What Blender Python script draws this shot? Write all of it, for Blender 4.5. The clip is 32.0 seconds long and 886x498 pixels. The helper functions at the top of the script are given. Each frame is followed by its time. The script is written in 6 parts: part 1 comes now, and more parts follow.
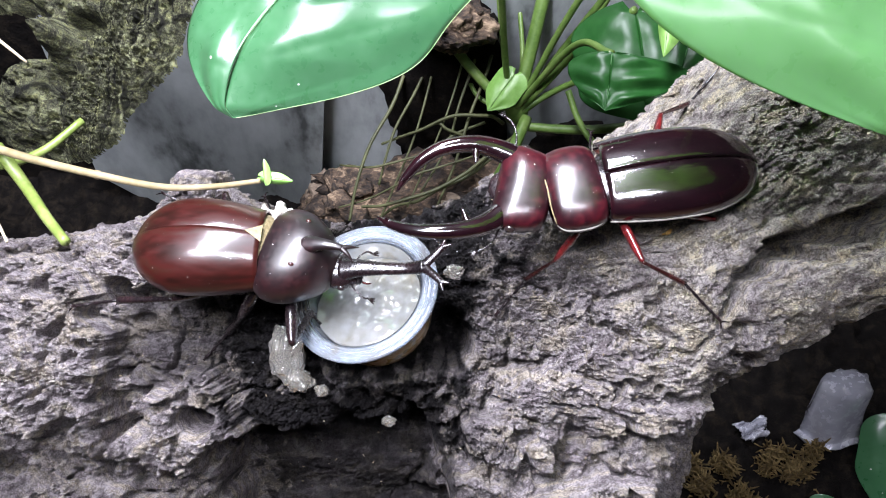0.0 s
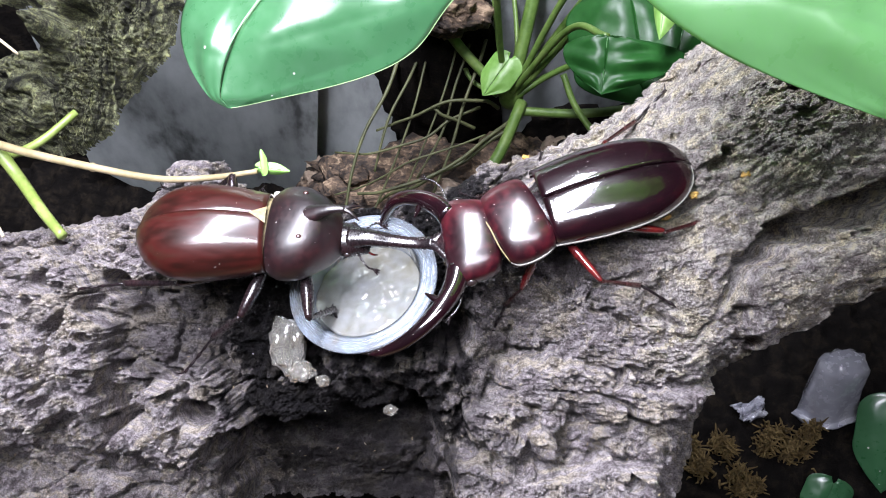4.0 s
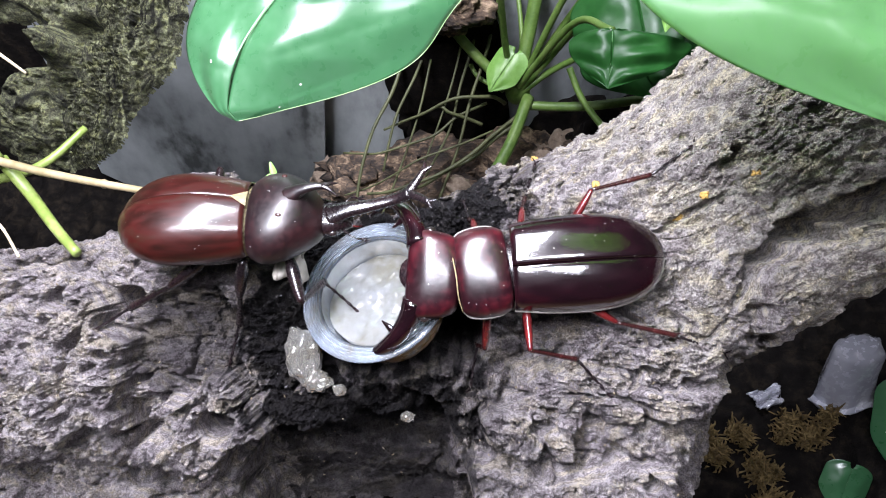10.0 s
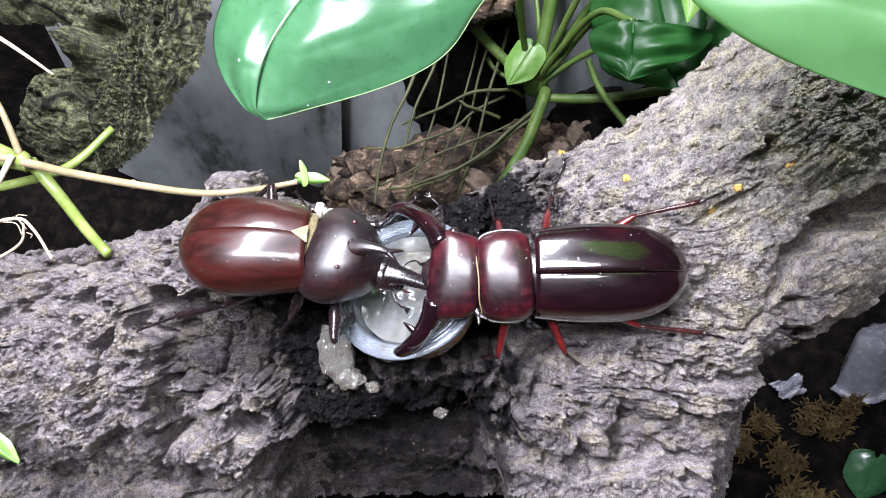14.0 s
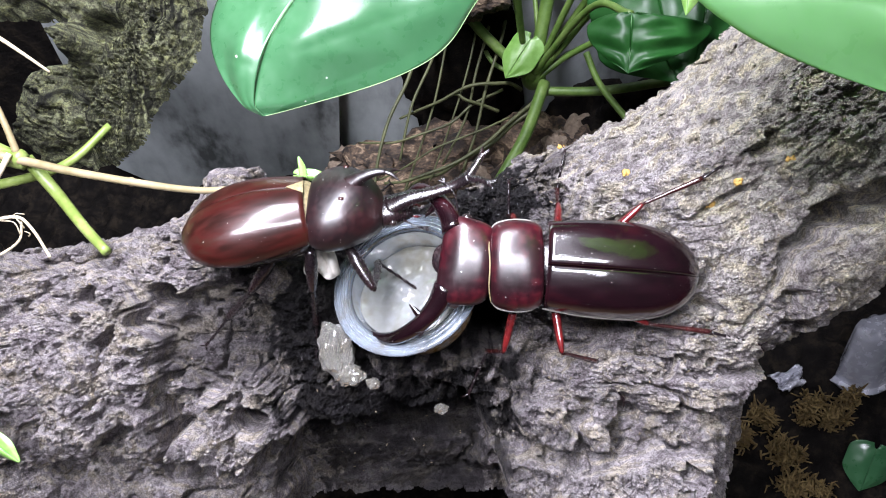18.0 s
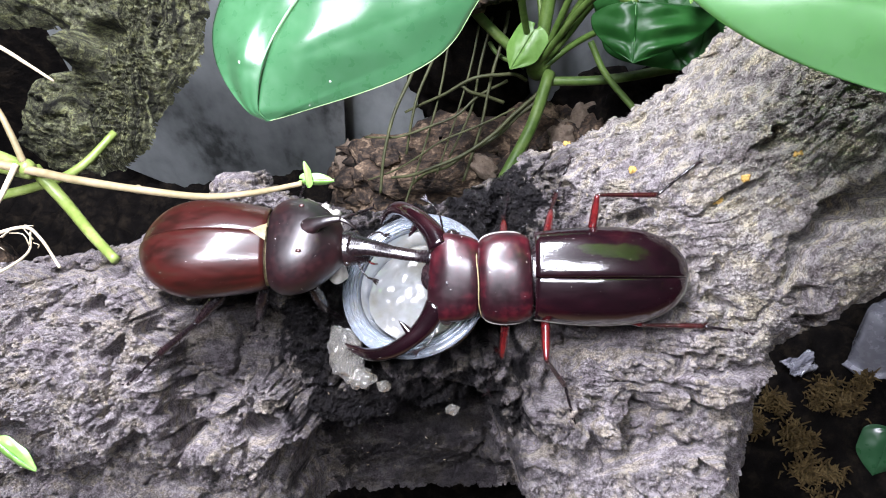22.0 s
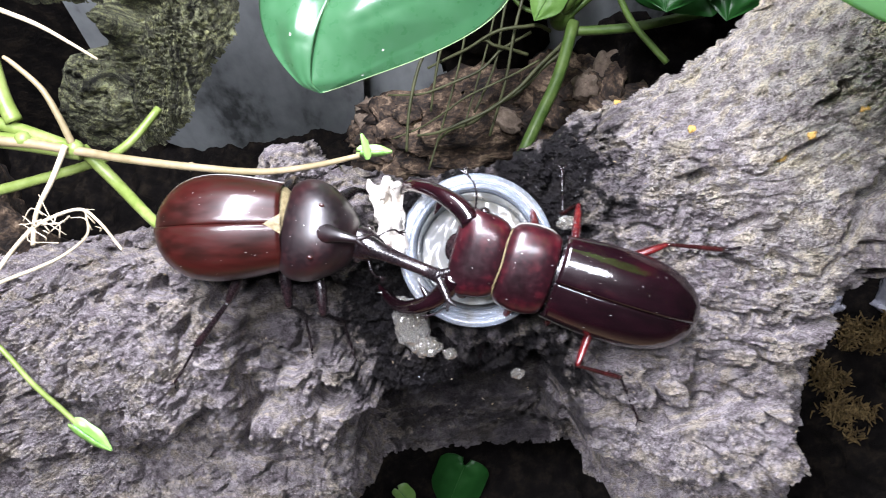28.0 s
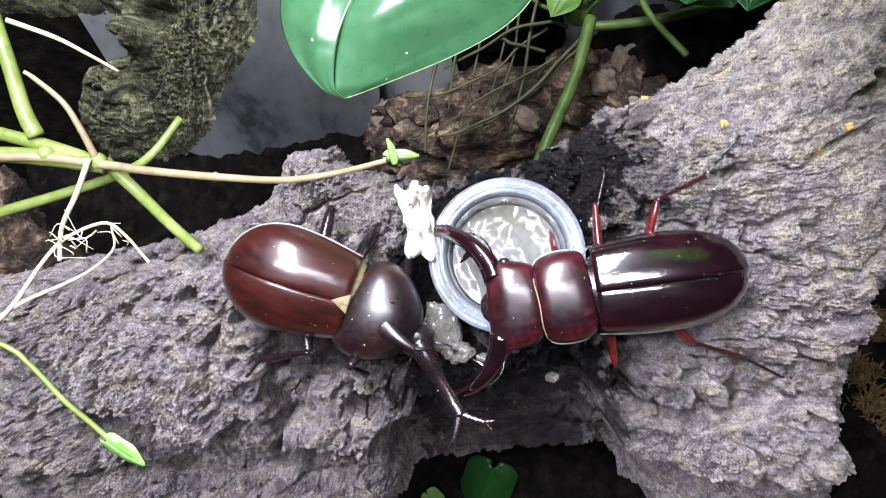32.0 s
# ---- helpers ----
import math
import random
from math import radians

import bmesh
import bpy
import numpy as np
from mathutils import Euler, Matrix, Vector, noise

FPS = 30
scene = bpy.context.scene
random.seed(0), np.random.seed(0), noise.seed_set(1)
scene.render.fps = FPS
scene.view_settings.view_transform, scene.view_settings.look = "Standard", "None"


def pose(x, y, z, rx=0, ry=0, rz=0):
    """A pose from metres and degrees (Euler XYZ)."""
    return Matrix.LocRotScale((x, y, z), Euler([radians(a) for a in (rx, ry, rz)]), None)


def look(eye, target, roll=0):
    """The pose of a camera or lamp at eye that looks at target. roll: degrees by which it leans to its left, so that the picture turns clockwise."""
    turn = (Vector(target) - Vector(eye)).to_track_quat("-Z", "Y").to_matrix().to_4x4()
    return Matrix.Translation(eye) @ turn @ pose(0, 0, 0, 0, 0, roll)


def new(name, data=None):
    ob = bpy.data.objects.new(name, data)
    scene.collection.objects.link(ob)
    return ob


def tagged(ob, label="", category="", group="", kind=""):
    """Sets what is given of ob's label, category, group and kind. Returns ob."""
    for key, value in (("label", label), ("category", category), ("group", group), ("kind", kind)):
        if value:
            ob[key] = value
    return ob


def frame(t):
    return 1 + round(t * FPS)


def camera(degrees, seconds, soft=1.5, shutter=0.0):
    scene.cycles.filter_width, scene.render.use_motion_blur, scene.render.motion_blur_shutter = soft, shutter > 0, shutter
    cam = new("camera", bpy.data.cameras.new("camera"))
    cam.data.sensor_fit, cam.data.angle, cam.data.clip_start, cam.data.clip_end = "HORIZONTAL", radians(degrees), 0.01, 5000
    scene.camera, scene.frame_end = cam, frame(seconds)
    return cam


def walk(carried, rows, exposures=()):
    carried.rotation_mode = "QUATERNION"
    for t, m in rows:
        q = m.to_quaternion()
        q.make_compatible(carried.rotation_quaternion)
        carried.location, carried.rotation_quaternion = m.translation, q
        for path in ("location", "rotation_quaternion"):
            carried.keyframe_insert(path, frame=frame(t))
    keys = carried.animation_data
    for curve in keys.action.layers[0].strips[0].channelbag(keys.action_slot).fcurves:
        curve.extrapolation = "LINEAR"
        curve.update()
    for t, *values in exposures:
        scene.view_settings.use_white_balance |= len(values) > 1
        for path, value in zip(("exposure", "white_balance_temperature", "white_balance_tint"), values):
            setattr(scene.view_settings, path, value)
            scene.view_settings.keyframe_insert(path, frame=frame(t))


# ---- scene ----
cam = camera(55.5, 32.0, soft=1.0, shutter=0.5)
METRES, EYE, TILT, LEAN, TURN = 0.077, 0.4085, -55.0, 0.0, 0.0
ROWS = [
    (0.0, 0.0, 0.0, 0.0, 0.0, 0.0, -0.0),
    (0.5, -0.0084, 0.0033, 0.0, -0.19, -0.13, 0.09),
    (1.0, -0.0119, 0.009, -0.0091, -0.41, -0.27, 0.14),
    (1.5, -0.0112, 0.0109, -0.006, -0.54, -0.4, 0.23),
    (2.0, -0.0146, 0.0094, 0.0012, -0.6, -0.55, 0.32),
    (2.5, -0.016, 0.0146, 0.007, -0.64, -0.69, 0.4),
    (3.0, -0.0141, 0.015, 0.0082, -0.63, -0.86, 0.48),
    (3.5, -0.0139, 0.0113, 0.0086, -0.48, -0.98, 0.63),
    (5.5, -0.0262, 0.006, 0.0467, -0.34, -1.43, 1.38),
    (6.0, -0.0212, 0.0082, 0.0451, -0.28, -1.43, 1.47),
    (6.5, -0.0192, 0.0101, 0.0464, -0.24, -1.52, 1.57),
    (7.0, -0.0199, 0.0083, 0.0509, -0.14, -1.5, 1.67),
    (7.5, -0.0217, 0.0051, 0.0587, -0.09, -1.53, 1.77),
    (8.0, -0.0221, 0.006, 0.0658, -0.04, -1.59, 1.94),
    (8.5, -0.0258, 0.0031, 0.0697, 0.03, -1.72, 2.12),
    (9.0, -0.0253, 0.0, 0.0733, 0.06, -1.8, 2.29),
    (9.5, -0.0205, 0.0019, 0.0755, 0.19, -1.87, 2.48),
    (10.0, -0.0186, 0.0028, 0.082, 0.28, -1.95, 2.65),
    (10.5, -0.0188, 0.0015, 0.0865, 0.35, -1.96, 2.8),
    (11.0, -0.0186, 0.0015, 0.0885, 0.47, -1.95, 3.04),
    (11.5, -0.0245, 0.0022, 0.0971, 0.57, -2.09, 3.28),
    (12.0, -0.0244, 0.008, 0.1002, 0.77, -2.12, 3.49),
    (12.5, -0.0227, 0.0136, 0.0985, 0.85, -2.28, 3.58),
    (13.0, -0.0954, -0.0221, 0.071, 0.9, -2.37, 3.53),
    (13.5, -0.1065, 0.0012, 0.0833, 0.86, -2.41, 3.47),
    (14.0, -0.1003, 0.0042, 0.1003, 0.74, -2.46, 3.43),
    (14.5, -0.0966, 0.0169, 0.0888, 0.62, -2.54, 3.38),
    (16.5, -0.1039, 0.0089, 0.0946, 0.54, -2.66, 3.35),
    (17.0, -0.099, 0.0094, 0.0953, 0.57, -2.76, 3.5),
    (17.5, -0.1027, 0.0051, 0.1051, 0.6, -2.89, 3.68),
    (18.0, -0.1037, 0.0118, 0.1128, 0.61, -3.0, 3.82),
    (18.5, -0.0998, 0.0168, 0.1169, 0.62, -3.11, 3.98),
    (19.0, -0.0993, 0.0185, 0.1273, 0.59, -3.22, 4.11),
    (19.5, -0.0979, 0.016, 0.1331, 0.66, -3.39, 4.26),
    (20.0, -0.0984, 0.0194, 0.1376, 0.74, -3.53, 4.43),
    (20.5, -0.0924, 0.0265, 0.1352, 0.84, -3.68, 4.63),
    (21.0, -0.0964, 0.0159, 0.1572, 0.96, -3.82, 4.84),
    (21.5, -0.0952, 0.0123, 0.1598, 1.09, -3.98, 5.03),
    (22.0, -0.0928, 0.017, 0.1735, 1.16, -4.06, 5.16),
    (22.5, -0.0913, 0.0155, 0.1776, 1.25, -4.11, 5.24),
    (23.0, -0.0979, 0.0246, 0.1781, 1.22, -4.2, 5.3),
    (23.5, -0.0946, 0.033, 0.1832, 1.31, -4.26, 5.36),
    (24.0, -0.0892, 0.02, 0.1855, 1.52, -4.62, 5.43),
    (24.5, -0.0985, -0.0083, 0.1712, 1.56, -4.84, 5.48),
    (25.0, -0.1241, -0.0086, 0.1687, 1.65, -5.14, 5.55),
    (25.5, -0.1161, 0.0073, 0.176, 1.73, -5.37, 5.68),
    (27.5, -0.1216, 0.0129, 0.203, 1.51, -6.89, 6.5),
    (28.0, -0.3175, 0.0164, 0.2802, 0.49, -7.91, 7.38),
    (28.5, -0.3948, 0.0839, 0.3243, -0.5, -8.76, 8.67),
    (29.0, -0.3806, 0.0866, 0.3413, -0.36, -9.11, 9.18),
    (29.5, -0.3781, 0.0834, 0.3379, -0.12, -9.36, 9.29),
    (30.0, -0.3825, 0.069, 0.3351, 0.09, -9.38, 9.29),
    (30.5, -0.3813, 0.0663, 0.3307, 0.25, -9.35, 9.28),
    (31.0, -0.3752, 0.0585, 0.3329, 0.52, -9.01, 9.25),
    (31.5, -0.3747, 0.0591, 0.333, 0.85, -8.51, 9.2),
    (32.0, -0.3756, 0.06, 0.3035, 1.11, -7.94, 9.1),
]
walk(cam, [(t, pose(0, 0, EYE, TILT, LEAN, TURN) @ pose(METRES * x, METRES * y, METRES * z, 90 + pitch, roll, yaw)) for t, x, y, z, yaw, pitch, roll in ROWS],
     exposures=[(0.0, 0.0), (14.5, -0.05), (25.5, -0.1), (28.0, -0.18), (30.0, -0.26), (32.0, -0.3)])

# ---- light ----
world = bpy.data.worlds.new("room_air")
scene.world = world
world.use_nodes = True
world.node_tree.nodes["Background"].inputs[0].default_value = (0.75, 0.85, 1.0, 1)
world.node_tree.nodes["Background"].inputs[1].default_value = 0.02


def area_lamp(name, eye, target, sx, sy, watts, colour):
    d = bpy.data.lights.new(name, "AREA")
    d.shape, d.size, d.size_y, d.energy, d.color = "RECTANGLE", sx, sy, watts, colour
    ob = new(name, d)
    ob.matrix_world = look(eye, target)
    return ob


# the cool white LED panel above the tank, and an added fill lamp in front that brightens the log
area_lamp("led_panel", (-0.085, 0.16, 0.63), (-0.02, 0.14, 0.22), 0.36, 0.085, 10.5, (0.86, 0.87, 1.0))
area_lamp("front_fill", (-0.06, -0.02, 0.62), (-0.02, 0.13, 0.22), 0.34, 0.05, 3.2, (0.87, 0.88, 1.0))

# ---- the slope of the log: millimetres along it (x, v) and out of it (n) ----
SLOPE = pose(0, 0.12848, 0.22501, 35.0)
MM = 0.001


def G(x, v, n):
    """A place of the slope, in metres of the world."""
    return SLOPE @ Vector((x * MM, v * MM, n * MM))


# ---- materials ----
def mat(name, colours, scale=60.0, rough=(0.5, 0.7), bump=0.2, fine=6.0, metal=0.0, spec=0.5, coat=0.0, stretch=(1, 1, 1),
        random_amount=0.0, specks=0.0, trans=0.0, sub=0.0, alpha=1.0, distance=0.0006, detail=8.0, space="Object", span=(0.45, 0.90), fine_weight=0.35, coat_rough=0.16, speck_size=(0.17, -0.065)):
    """A mottled surface: noise at two scales through a colour ramp, with grain in the roughness and the relief."""
    m = bpy.data.materials.new(name)
    m.use_nodes = True
    nt = m.node_tree
    b = nt.nodes["Principled BSDF"]
    tc = nt.nodes.new("ShaderNodeTexCoord")
    mp = nt.nodes.new("ShaderNodeMapping")
    mp.inputs["Scale"].default_value = stretch
    nt.links.new(tc.outputs[space], mp.inputs[0])
    n1 = nt.nodes.new("ShaderNodeTexNoise")
    n1.inputs["Scale"].default_value, n1.inputs["Detail"].default_value, n1.inputs["Roughness"].default_value = scale, detail, 0.62
    n2 = nt.nodes.new("ShaderNodeTexNoise")
    n2.inputs["Scale"].default_value, n2.inputs["Detail"].default_value = scale * fine, 4.0
    for n in (n1, n2):
        nt.links.new(mp.outputs[0], n.inputs["Vector"])
    mix = nt.nodes.new("ShaderNodeMath")
    mix.operation = "MULTIPLY_ADD"
    nt.links.new(n2.outputs[0], mix.inputs[0])
    mix.inputs[1].default_value = fine_weight
    nt.links.new(n1.outputs[0], mix.inputs[2])
    last = mix
    if random_amount:
        info = nt.nodes.new("ShaderNodeObjectInfo")
        add = nt.nodes.new("ShaderNodeMath")
        add.operation = "MULTIPLY_ADD"
        nt.links.new(info.outputs["Random"], add.inputs[0])
        add.inputs[1].default_value = random_amount
        nt.links.new(mix.outputs[0], add.inputs[2])
        last = add
    ramp = nt.nodes.new("ShaderNodeValToRGB")
    el = ramp.color_ramp.elements
    lo, hi = span
    while len(el) < len(colours):
        el.new(0.5)
    for i, c in enumerate(colours):
        el[i].position = lo + (hi - lo) * i / max(1, len(colours) - 1)
        el[i].color = (*c, 1)
    nt.links.new(last.outputs[0], ramp.inputs[0])
    if specks:
        # a few pale grains of dust
        vo = nt.nodes.new("ShaderNodeTexVoronoi")
        vo.inputs["Scale"].default_value = specks
        nt.links.new(tc.outputs[space], vo.inputs["Vector"])
        lt = nt.nodes.new("ShaderNodeMath")
        lt.operation = "LESS_THAN"
        nt.links.new(vo.outputs["Distance"], lt.inputs[0])
        sep = nt.nodes.new("ShaderNodeSeparateColor")
        nt.links.new(vo.outputs["Color"], sep.inputs[0])
        sz = nt.nodes.new("ShaderNodeMath")
        sz.operation = "MULTIPLY_ADD"
        nt.links.new(sep.outputs[0], sz.inputs[0])
        sz.inputs[1].default_value, sz.inputs[2].default_value = speck_size
        nt.links.new(sz.outputs[0], lt.inputs[1])
        dm = nt.nodes.new("ShaderNodeMix")
        dm.data_type = "RGBA"
        dm.inputs["B"].default_value = (0.75, 0.72, 0.68, 1)
        nt.links.new(lt.outputs[0], dm.inputs["Factor"])
        nt.links.new(ramp.outputs[0], dm.inputs["A"])
        nt.links.new(dm.outputs["Result"], b.inputs["Base Color"])
    else:
        nt.links.new(ramp.outputs[0], b.inputs["Base Color"])
    rr = nt.nodes.new("ShaderNodeMapRange")
    rr.inputs[1].default_value, rr.inputs[2].default_value = 0.3, 0.7
    rr.inputs[3].default_value, rr.inputs[4].default_value = rough
    nt.links.new(n2.outputs[0], rr.inputs[0])
    nt.links.new(rr.outputs[0], b.inputs["Roughness"])
    b.inputs["Metallic"].default_value = metal
    b.inputs["Specular IOR Level"].default_value = spec
    b.inputs["Coat Weight"].default_value = coat
    b.inputs["Coat Roughness"].default_value = coat_rough
    b.inputs["Transmission Weight"].default_value = trans
    b.inputs["Alpha"].default_value = alpha
    if sub:
        b.inputs["Subsurface Weight"].default_value = sub
        b.inputs["Subsurface Radius"].default_value = (0.004, 0.004, 0.004)
        b.inputs["Subsurface Scale"].default_value = 0.5
    if bump:
        if coat:
            # the gloss lies over slight dents
            cb = nt.nodes.new("ShaderNodeBump")
            cb.inputs["Strength"].default_value, cb.inputs["Distance"].default_value = 0.35, 0.0009
            nt.links.new(n1.outputs[0], cb.inputs["Height"])
            nt.links.new(cb.outputs[0], b.inputs["Coat Normal"])
        bp = nt.nodes.new("ShaderNodeBump")
        bp.inputs["Strength"].default_value, bp.inputs["Distance"].default_value = bump, distance
        nt.links.new(last.outputs[0], bp.inputs["Height"])
        nt.links.new(bp.outputs[0], b.inputs["Normal"])
    return m


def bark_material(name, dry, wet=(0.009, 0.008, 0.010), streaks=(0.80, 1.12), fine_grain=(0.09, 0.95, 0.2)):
    """Weathered cork bark; a mask of its own turns sappy places nearly black and glossy, and paints shade into the
    recess.
    """
    m = mat(name, dry, scale=330.0, rough=(0.75, 0.95), bump=1.0, fine=5.0, distance=0.0019, spec=0.25, span=(0.66, 1.12), fine_weight=0.9, detail=12.0)
    nt = m.node_tree
    b = nt.nodes["Principled BSDF"]
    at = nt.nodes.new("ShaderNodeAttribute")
    at.attribute_name = "sap_and_shade"
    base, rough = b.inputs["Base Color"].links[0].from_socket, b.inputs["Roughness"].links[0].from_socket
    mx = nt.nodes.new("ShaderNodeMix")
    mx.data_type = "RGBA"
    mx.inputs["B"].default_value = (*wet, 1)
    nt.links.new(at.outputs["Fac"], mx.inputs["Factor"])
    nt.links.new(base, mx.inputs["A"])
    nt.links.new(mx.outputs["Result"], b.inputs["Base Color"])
    m2 = nt.nodes.new("ShaderNodeMix")
    wr = nt.nodes.new("ShaderNodeMapRange")
    wr.inputs[1].default_value, wr.inputs[2].default_value, wr.inputs[3].default_value, wr.inputs[4].default_value = 0.75, 0.95, 0.35, 0.6
    nt.links.new(rough, wr.inputs[0])
    nt.links.new(wr.outputs[0], m2.inputs["B"])
    nt.links.new(at.outputs["Fac"], m2.inputs["Factor"])
    nt.links.new(rough, m2.inputs["A"])
    nt.links.new(m2.outputs["Result"], b.inputs["Roughness"])
    # the sap stands in films here and there
    film = nt.nodes.new("ShaderNodeTexNoise")
    film.inputs["Scale"].default_value, film.inputs["Detail"].default_value = 95.0, 4.0
    fr = nt.nodes.new("ShaderNodeMapRange")
    fr.inputs[1].default_value, fr.inputs[2].default_value = 0.45, 0.56
    nt.links.new(film.outputs[0], fr.inputs[0])
    fm = nt.nodes.new("ShaderNodeMath")
    fm.operation = "MULTIPLY"
    brim = nt.nodes.new("ShaderNodeMapRange")
    brim.inputs[1].default_value, brim.inputs[2].default_value = 0.88, 0.95
    nt.links.new(at.outputs["Fac"], brim.inputs[0])
    nt.links.new(brim.outputs[0], fm.inputs[0])
    nt.links.new(fr.outputs[0], fm.inputs[1])
    nt.links.new(fm.outputs[0], b.inputs["Coat Weight"])
    b.inputs["Coat Roughness"].default_value = 0.16
    b.inputs["Coat IOR"].default_value = 1.5
    sm = nt.nodes.new("ShaderNodeMapRange")
    sm.inputs[3].default_value, sm.inputs[4].default_value = 0.25, 0.12
    nt.links.new(at.outputs["Fac"], sm.inputs[0])
    nt.links.new(sm.outputs[0], b.inputs["Specular IOR Level"])
    wn = nt.nodes.new("ShaderNodeTexNoise")
    wn.inputs["Scale"].default_value, wn.inputs["Detail"].default_value = 260.0, 1.0
    wb = nt.nodes.new("ShaderNodeBump")
    wb.inputs["Strength"].default_value, wb.inputs["Distance"].default_value = 0.3, 0.0008
    nt.links.new(wn.outputs[0], wb.inputs["Height"])
    nt.links.new(wb.outputs[0], b.inputs["Coat Normal"])
    # fibres that follow the wood's grain: relief and faint streaks
    fa = nt.nodes.new("ShaderNodeAttribute")
    fa.attribute_name = "fibre"
    fs = nt.nodes.new("ShaderNodeVectorMath")
    fs.operation = "MULTIPLY"
    fs.inputs[1].default_value = fine_grain
    nt.links.new(fa.outputs["Vector"], fs.inputs[0])
    fn = nt.nodes.new("ShaderNodeTexNoise")
    fn.inputs["Scale"].default_value, fn.inputs["Detail"].default_value, fn.inputs["Distortion"].default_value = 1.0, 5.0, 0.2
    nt.links.new(fs.outputs[0], fn.inputs["Vector"])
    gn = nt.nodes.new("ShaderNodeTexNoise")
    gn.inputs["Scale"].default_value, gn.inputs["Detail"].default_value, gn.inputs["Roughness"].default_value = 1100.0, 6.0, 0.75
    bp = b.inputs["Normal"].links[0].from_node
    snap = nt.nodes.new("ShaderNodeMath")
    snap.operation = "SNAP"
    snap.inputs[1].default_value = 0.11
    nt.links.new(bp.inputs["Height"].links[0].from_socket, snap.inputs[0])
    blend = nt.nodes.new("ShaderNodeMath")
    blend.operation = "MULTIPLY_ADD"
    blend.inputs[1].default_value = 0.5
    nt.links.new(snap.outputs[0], blend.inputs[0])
    nt.links.new(bp.inputs["Height"].links[0].from_socket, blend.inputs[2])
    hs = [blend.outputs[0], fn.outputs[0], gn.outputs[0]]
    ad = nt.nodes.new("ShaderNodeMath")
    ad.operation = "MULTIPLY_ADD"
    nt.links.new(hs[1], ad.inputs[0])
    ad.inputs[1].default_value = 0.7
    nt.links.new(hs[0], ad.inputs[2])
    ae = nt.nodes.new("ShaderNodeMath")
    ae.operation = "MULTIPLY_ADD"
    nt.links.new(hs[2], ae.inputs[0])
    ae.inputs[1].default_value = 1.9
    nt.links.new(ad.outputs[0], ae.inputs[2])
    vc = nt.nodes.new("ShaderNodeTexVoronoi")
    vc.feature = "DISTANCE_TO_EDGE"
    vc.inputs["Scale"].default_value = 330.0
    vd = nt.nodes.new("ShaderNodeTexCoord")
    vn = nt.nodes.new("ShaderNodeTexNoise")
    vn.inputs["Scale"].default_value, vn.inputs["Detail"].default_value = 260.0, 4.0
    vm = nt.nodes.new("ShaderNodeVectorMath")
    vm.operation = "MULTIPLY_ADD"
    vm.inputs[1].default_value = (0.006, 0.006, 0.006)
    nt.links.new(vn.outputs["Color"], vm.inputs[0])
    nt.links.new(vd.outputs["Object"], vm.inputs[2])
    nt.links.new(vm.outputs[0], vc.inputs["Vector"])
    vr = nt.nodes.new("ShaderNodeMapRange")
    vr.inputs[1].default_value, vr.inputs[2].default_value, vr.inputs[3].default_value, vr.inputs[4].default_value = 0.0, 0.16, 0.0, 0.55
    nt.links.new(vc.outputs["Distance"], vr.inputs[0])
    af = nt.nodes.new("ShaderNodeMath")
    nt.links.new(vr.outputs[0], af.inputs[0])
    nt.links.new(ae.outputs[0], af.inputs[1])
    nt.links.new(af.outputs[0], bp.inputs["Height"])
    # broad tints: lilac grey, tan and ash
    big = nt.nodes.new("ShaderNodeTexNoise")
    big.inputs["Scale"].default_value, big.inputs["Detail"].default_value = 34.0, 5.0
    rp = nt.nodes.new("ShaderNodeValToRGB")
    for k, (p, c) in enumerate(((0.36, (0.66, 0.61, 0.66)), (0.48, (0.96, 0.93, 0.97)), (0.64, (1.14, 1.07, 0.90)))):
        e = rp.color_ramp.elements[k] if k < 2 else rp.color_ramp.elements.new(p)
        e.position, e.color = p, (*c, 1)
    nt.links.new(big.outputs[0], rp.inputs[0])
    streak = nt.nodes.new("ShaderNodeMapRange")
    streak.inputs[1].default_value, streak.inputs[2].default_value, streak.inputs[3].default_value, streak.inputs[4].default_value = 0.36, 0.62, *streaks
    nt.links.new(fn.outputs[0], streak.inputs[0])
    mu = nt.nodes.new("ShaderNodeMix")
    mu.data_type, mu.blend_type = "RGBA", "MULTIPLY"
    mu.inputs["Factor"].default_value = 1.0
    nt.links.new(base, mu.inputs["A"])
    nt.links.new(rp.outputs[0], mu.inputs["B"])
    mv = nt.nodes.new("ShaderNodeMix")
    mv.data_type, mv.blend_type = "RGBA", "MULTIPLY"
    mv.inputs["Factor"].default_value = 1.0
    nt.links.new(mu.outputs["Result"], mv.inputs["A"])
    nt.links.new(streak.outputs[0], mv.inputs["B"])
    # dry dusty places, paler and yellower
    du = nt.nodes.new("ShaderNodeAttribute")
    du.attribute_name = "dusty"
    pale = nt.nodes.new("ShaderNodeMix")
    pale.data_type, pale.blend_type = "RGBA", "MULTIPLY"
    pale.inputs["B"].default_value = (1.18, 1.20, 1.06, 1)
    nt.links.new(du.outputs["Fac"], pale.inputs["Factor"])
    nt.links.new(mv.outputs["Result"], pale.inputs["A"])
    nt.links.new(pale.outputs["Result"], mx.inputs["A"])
    return m


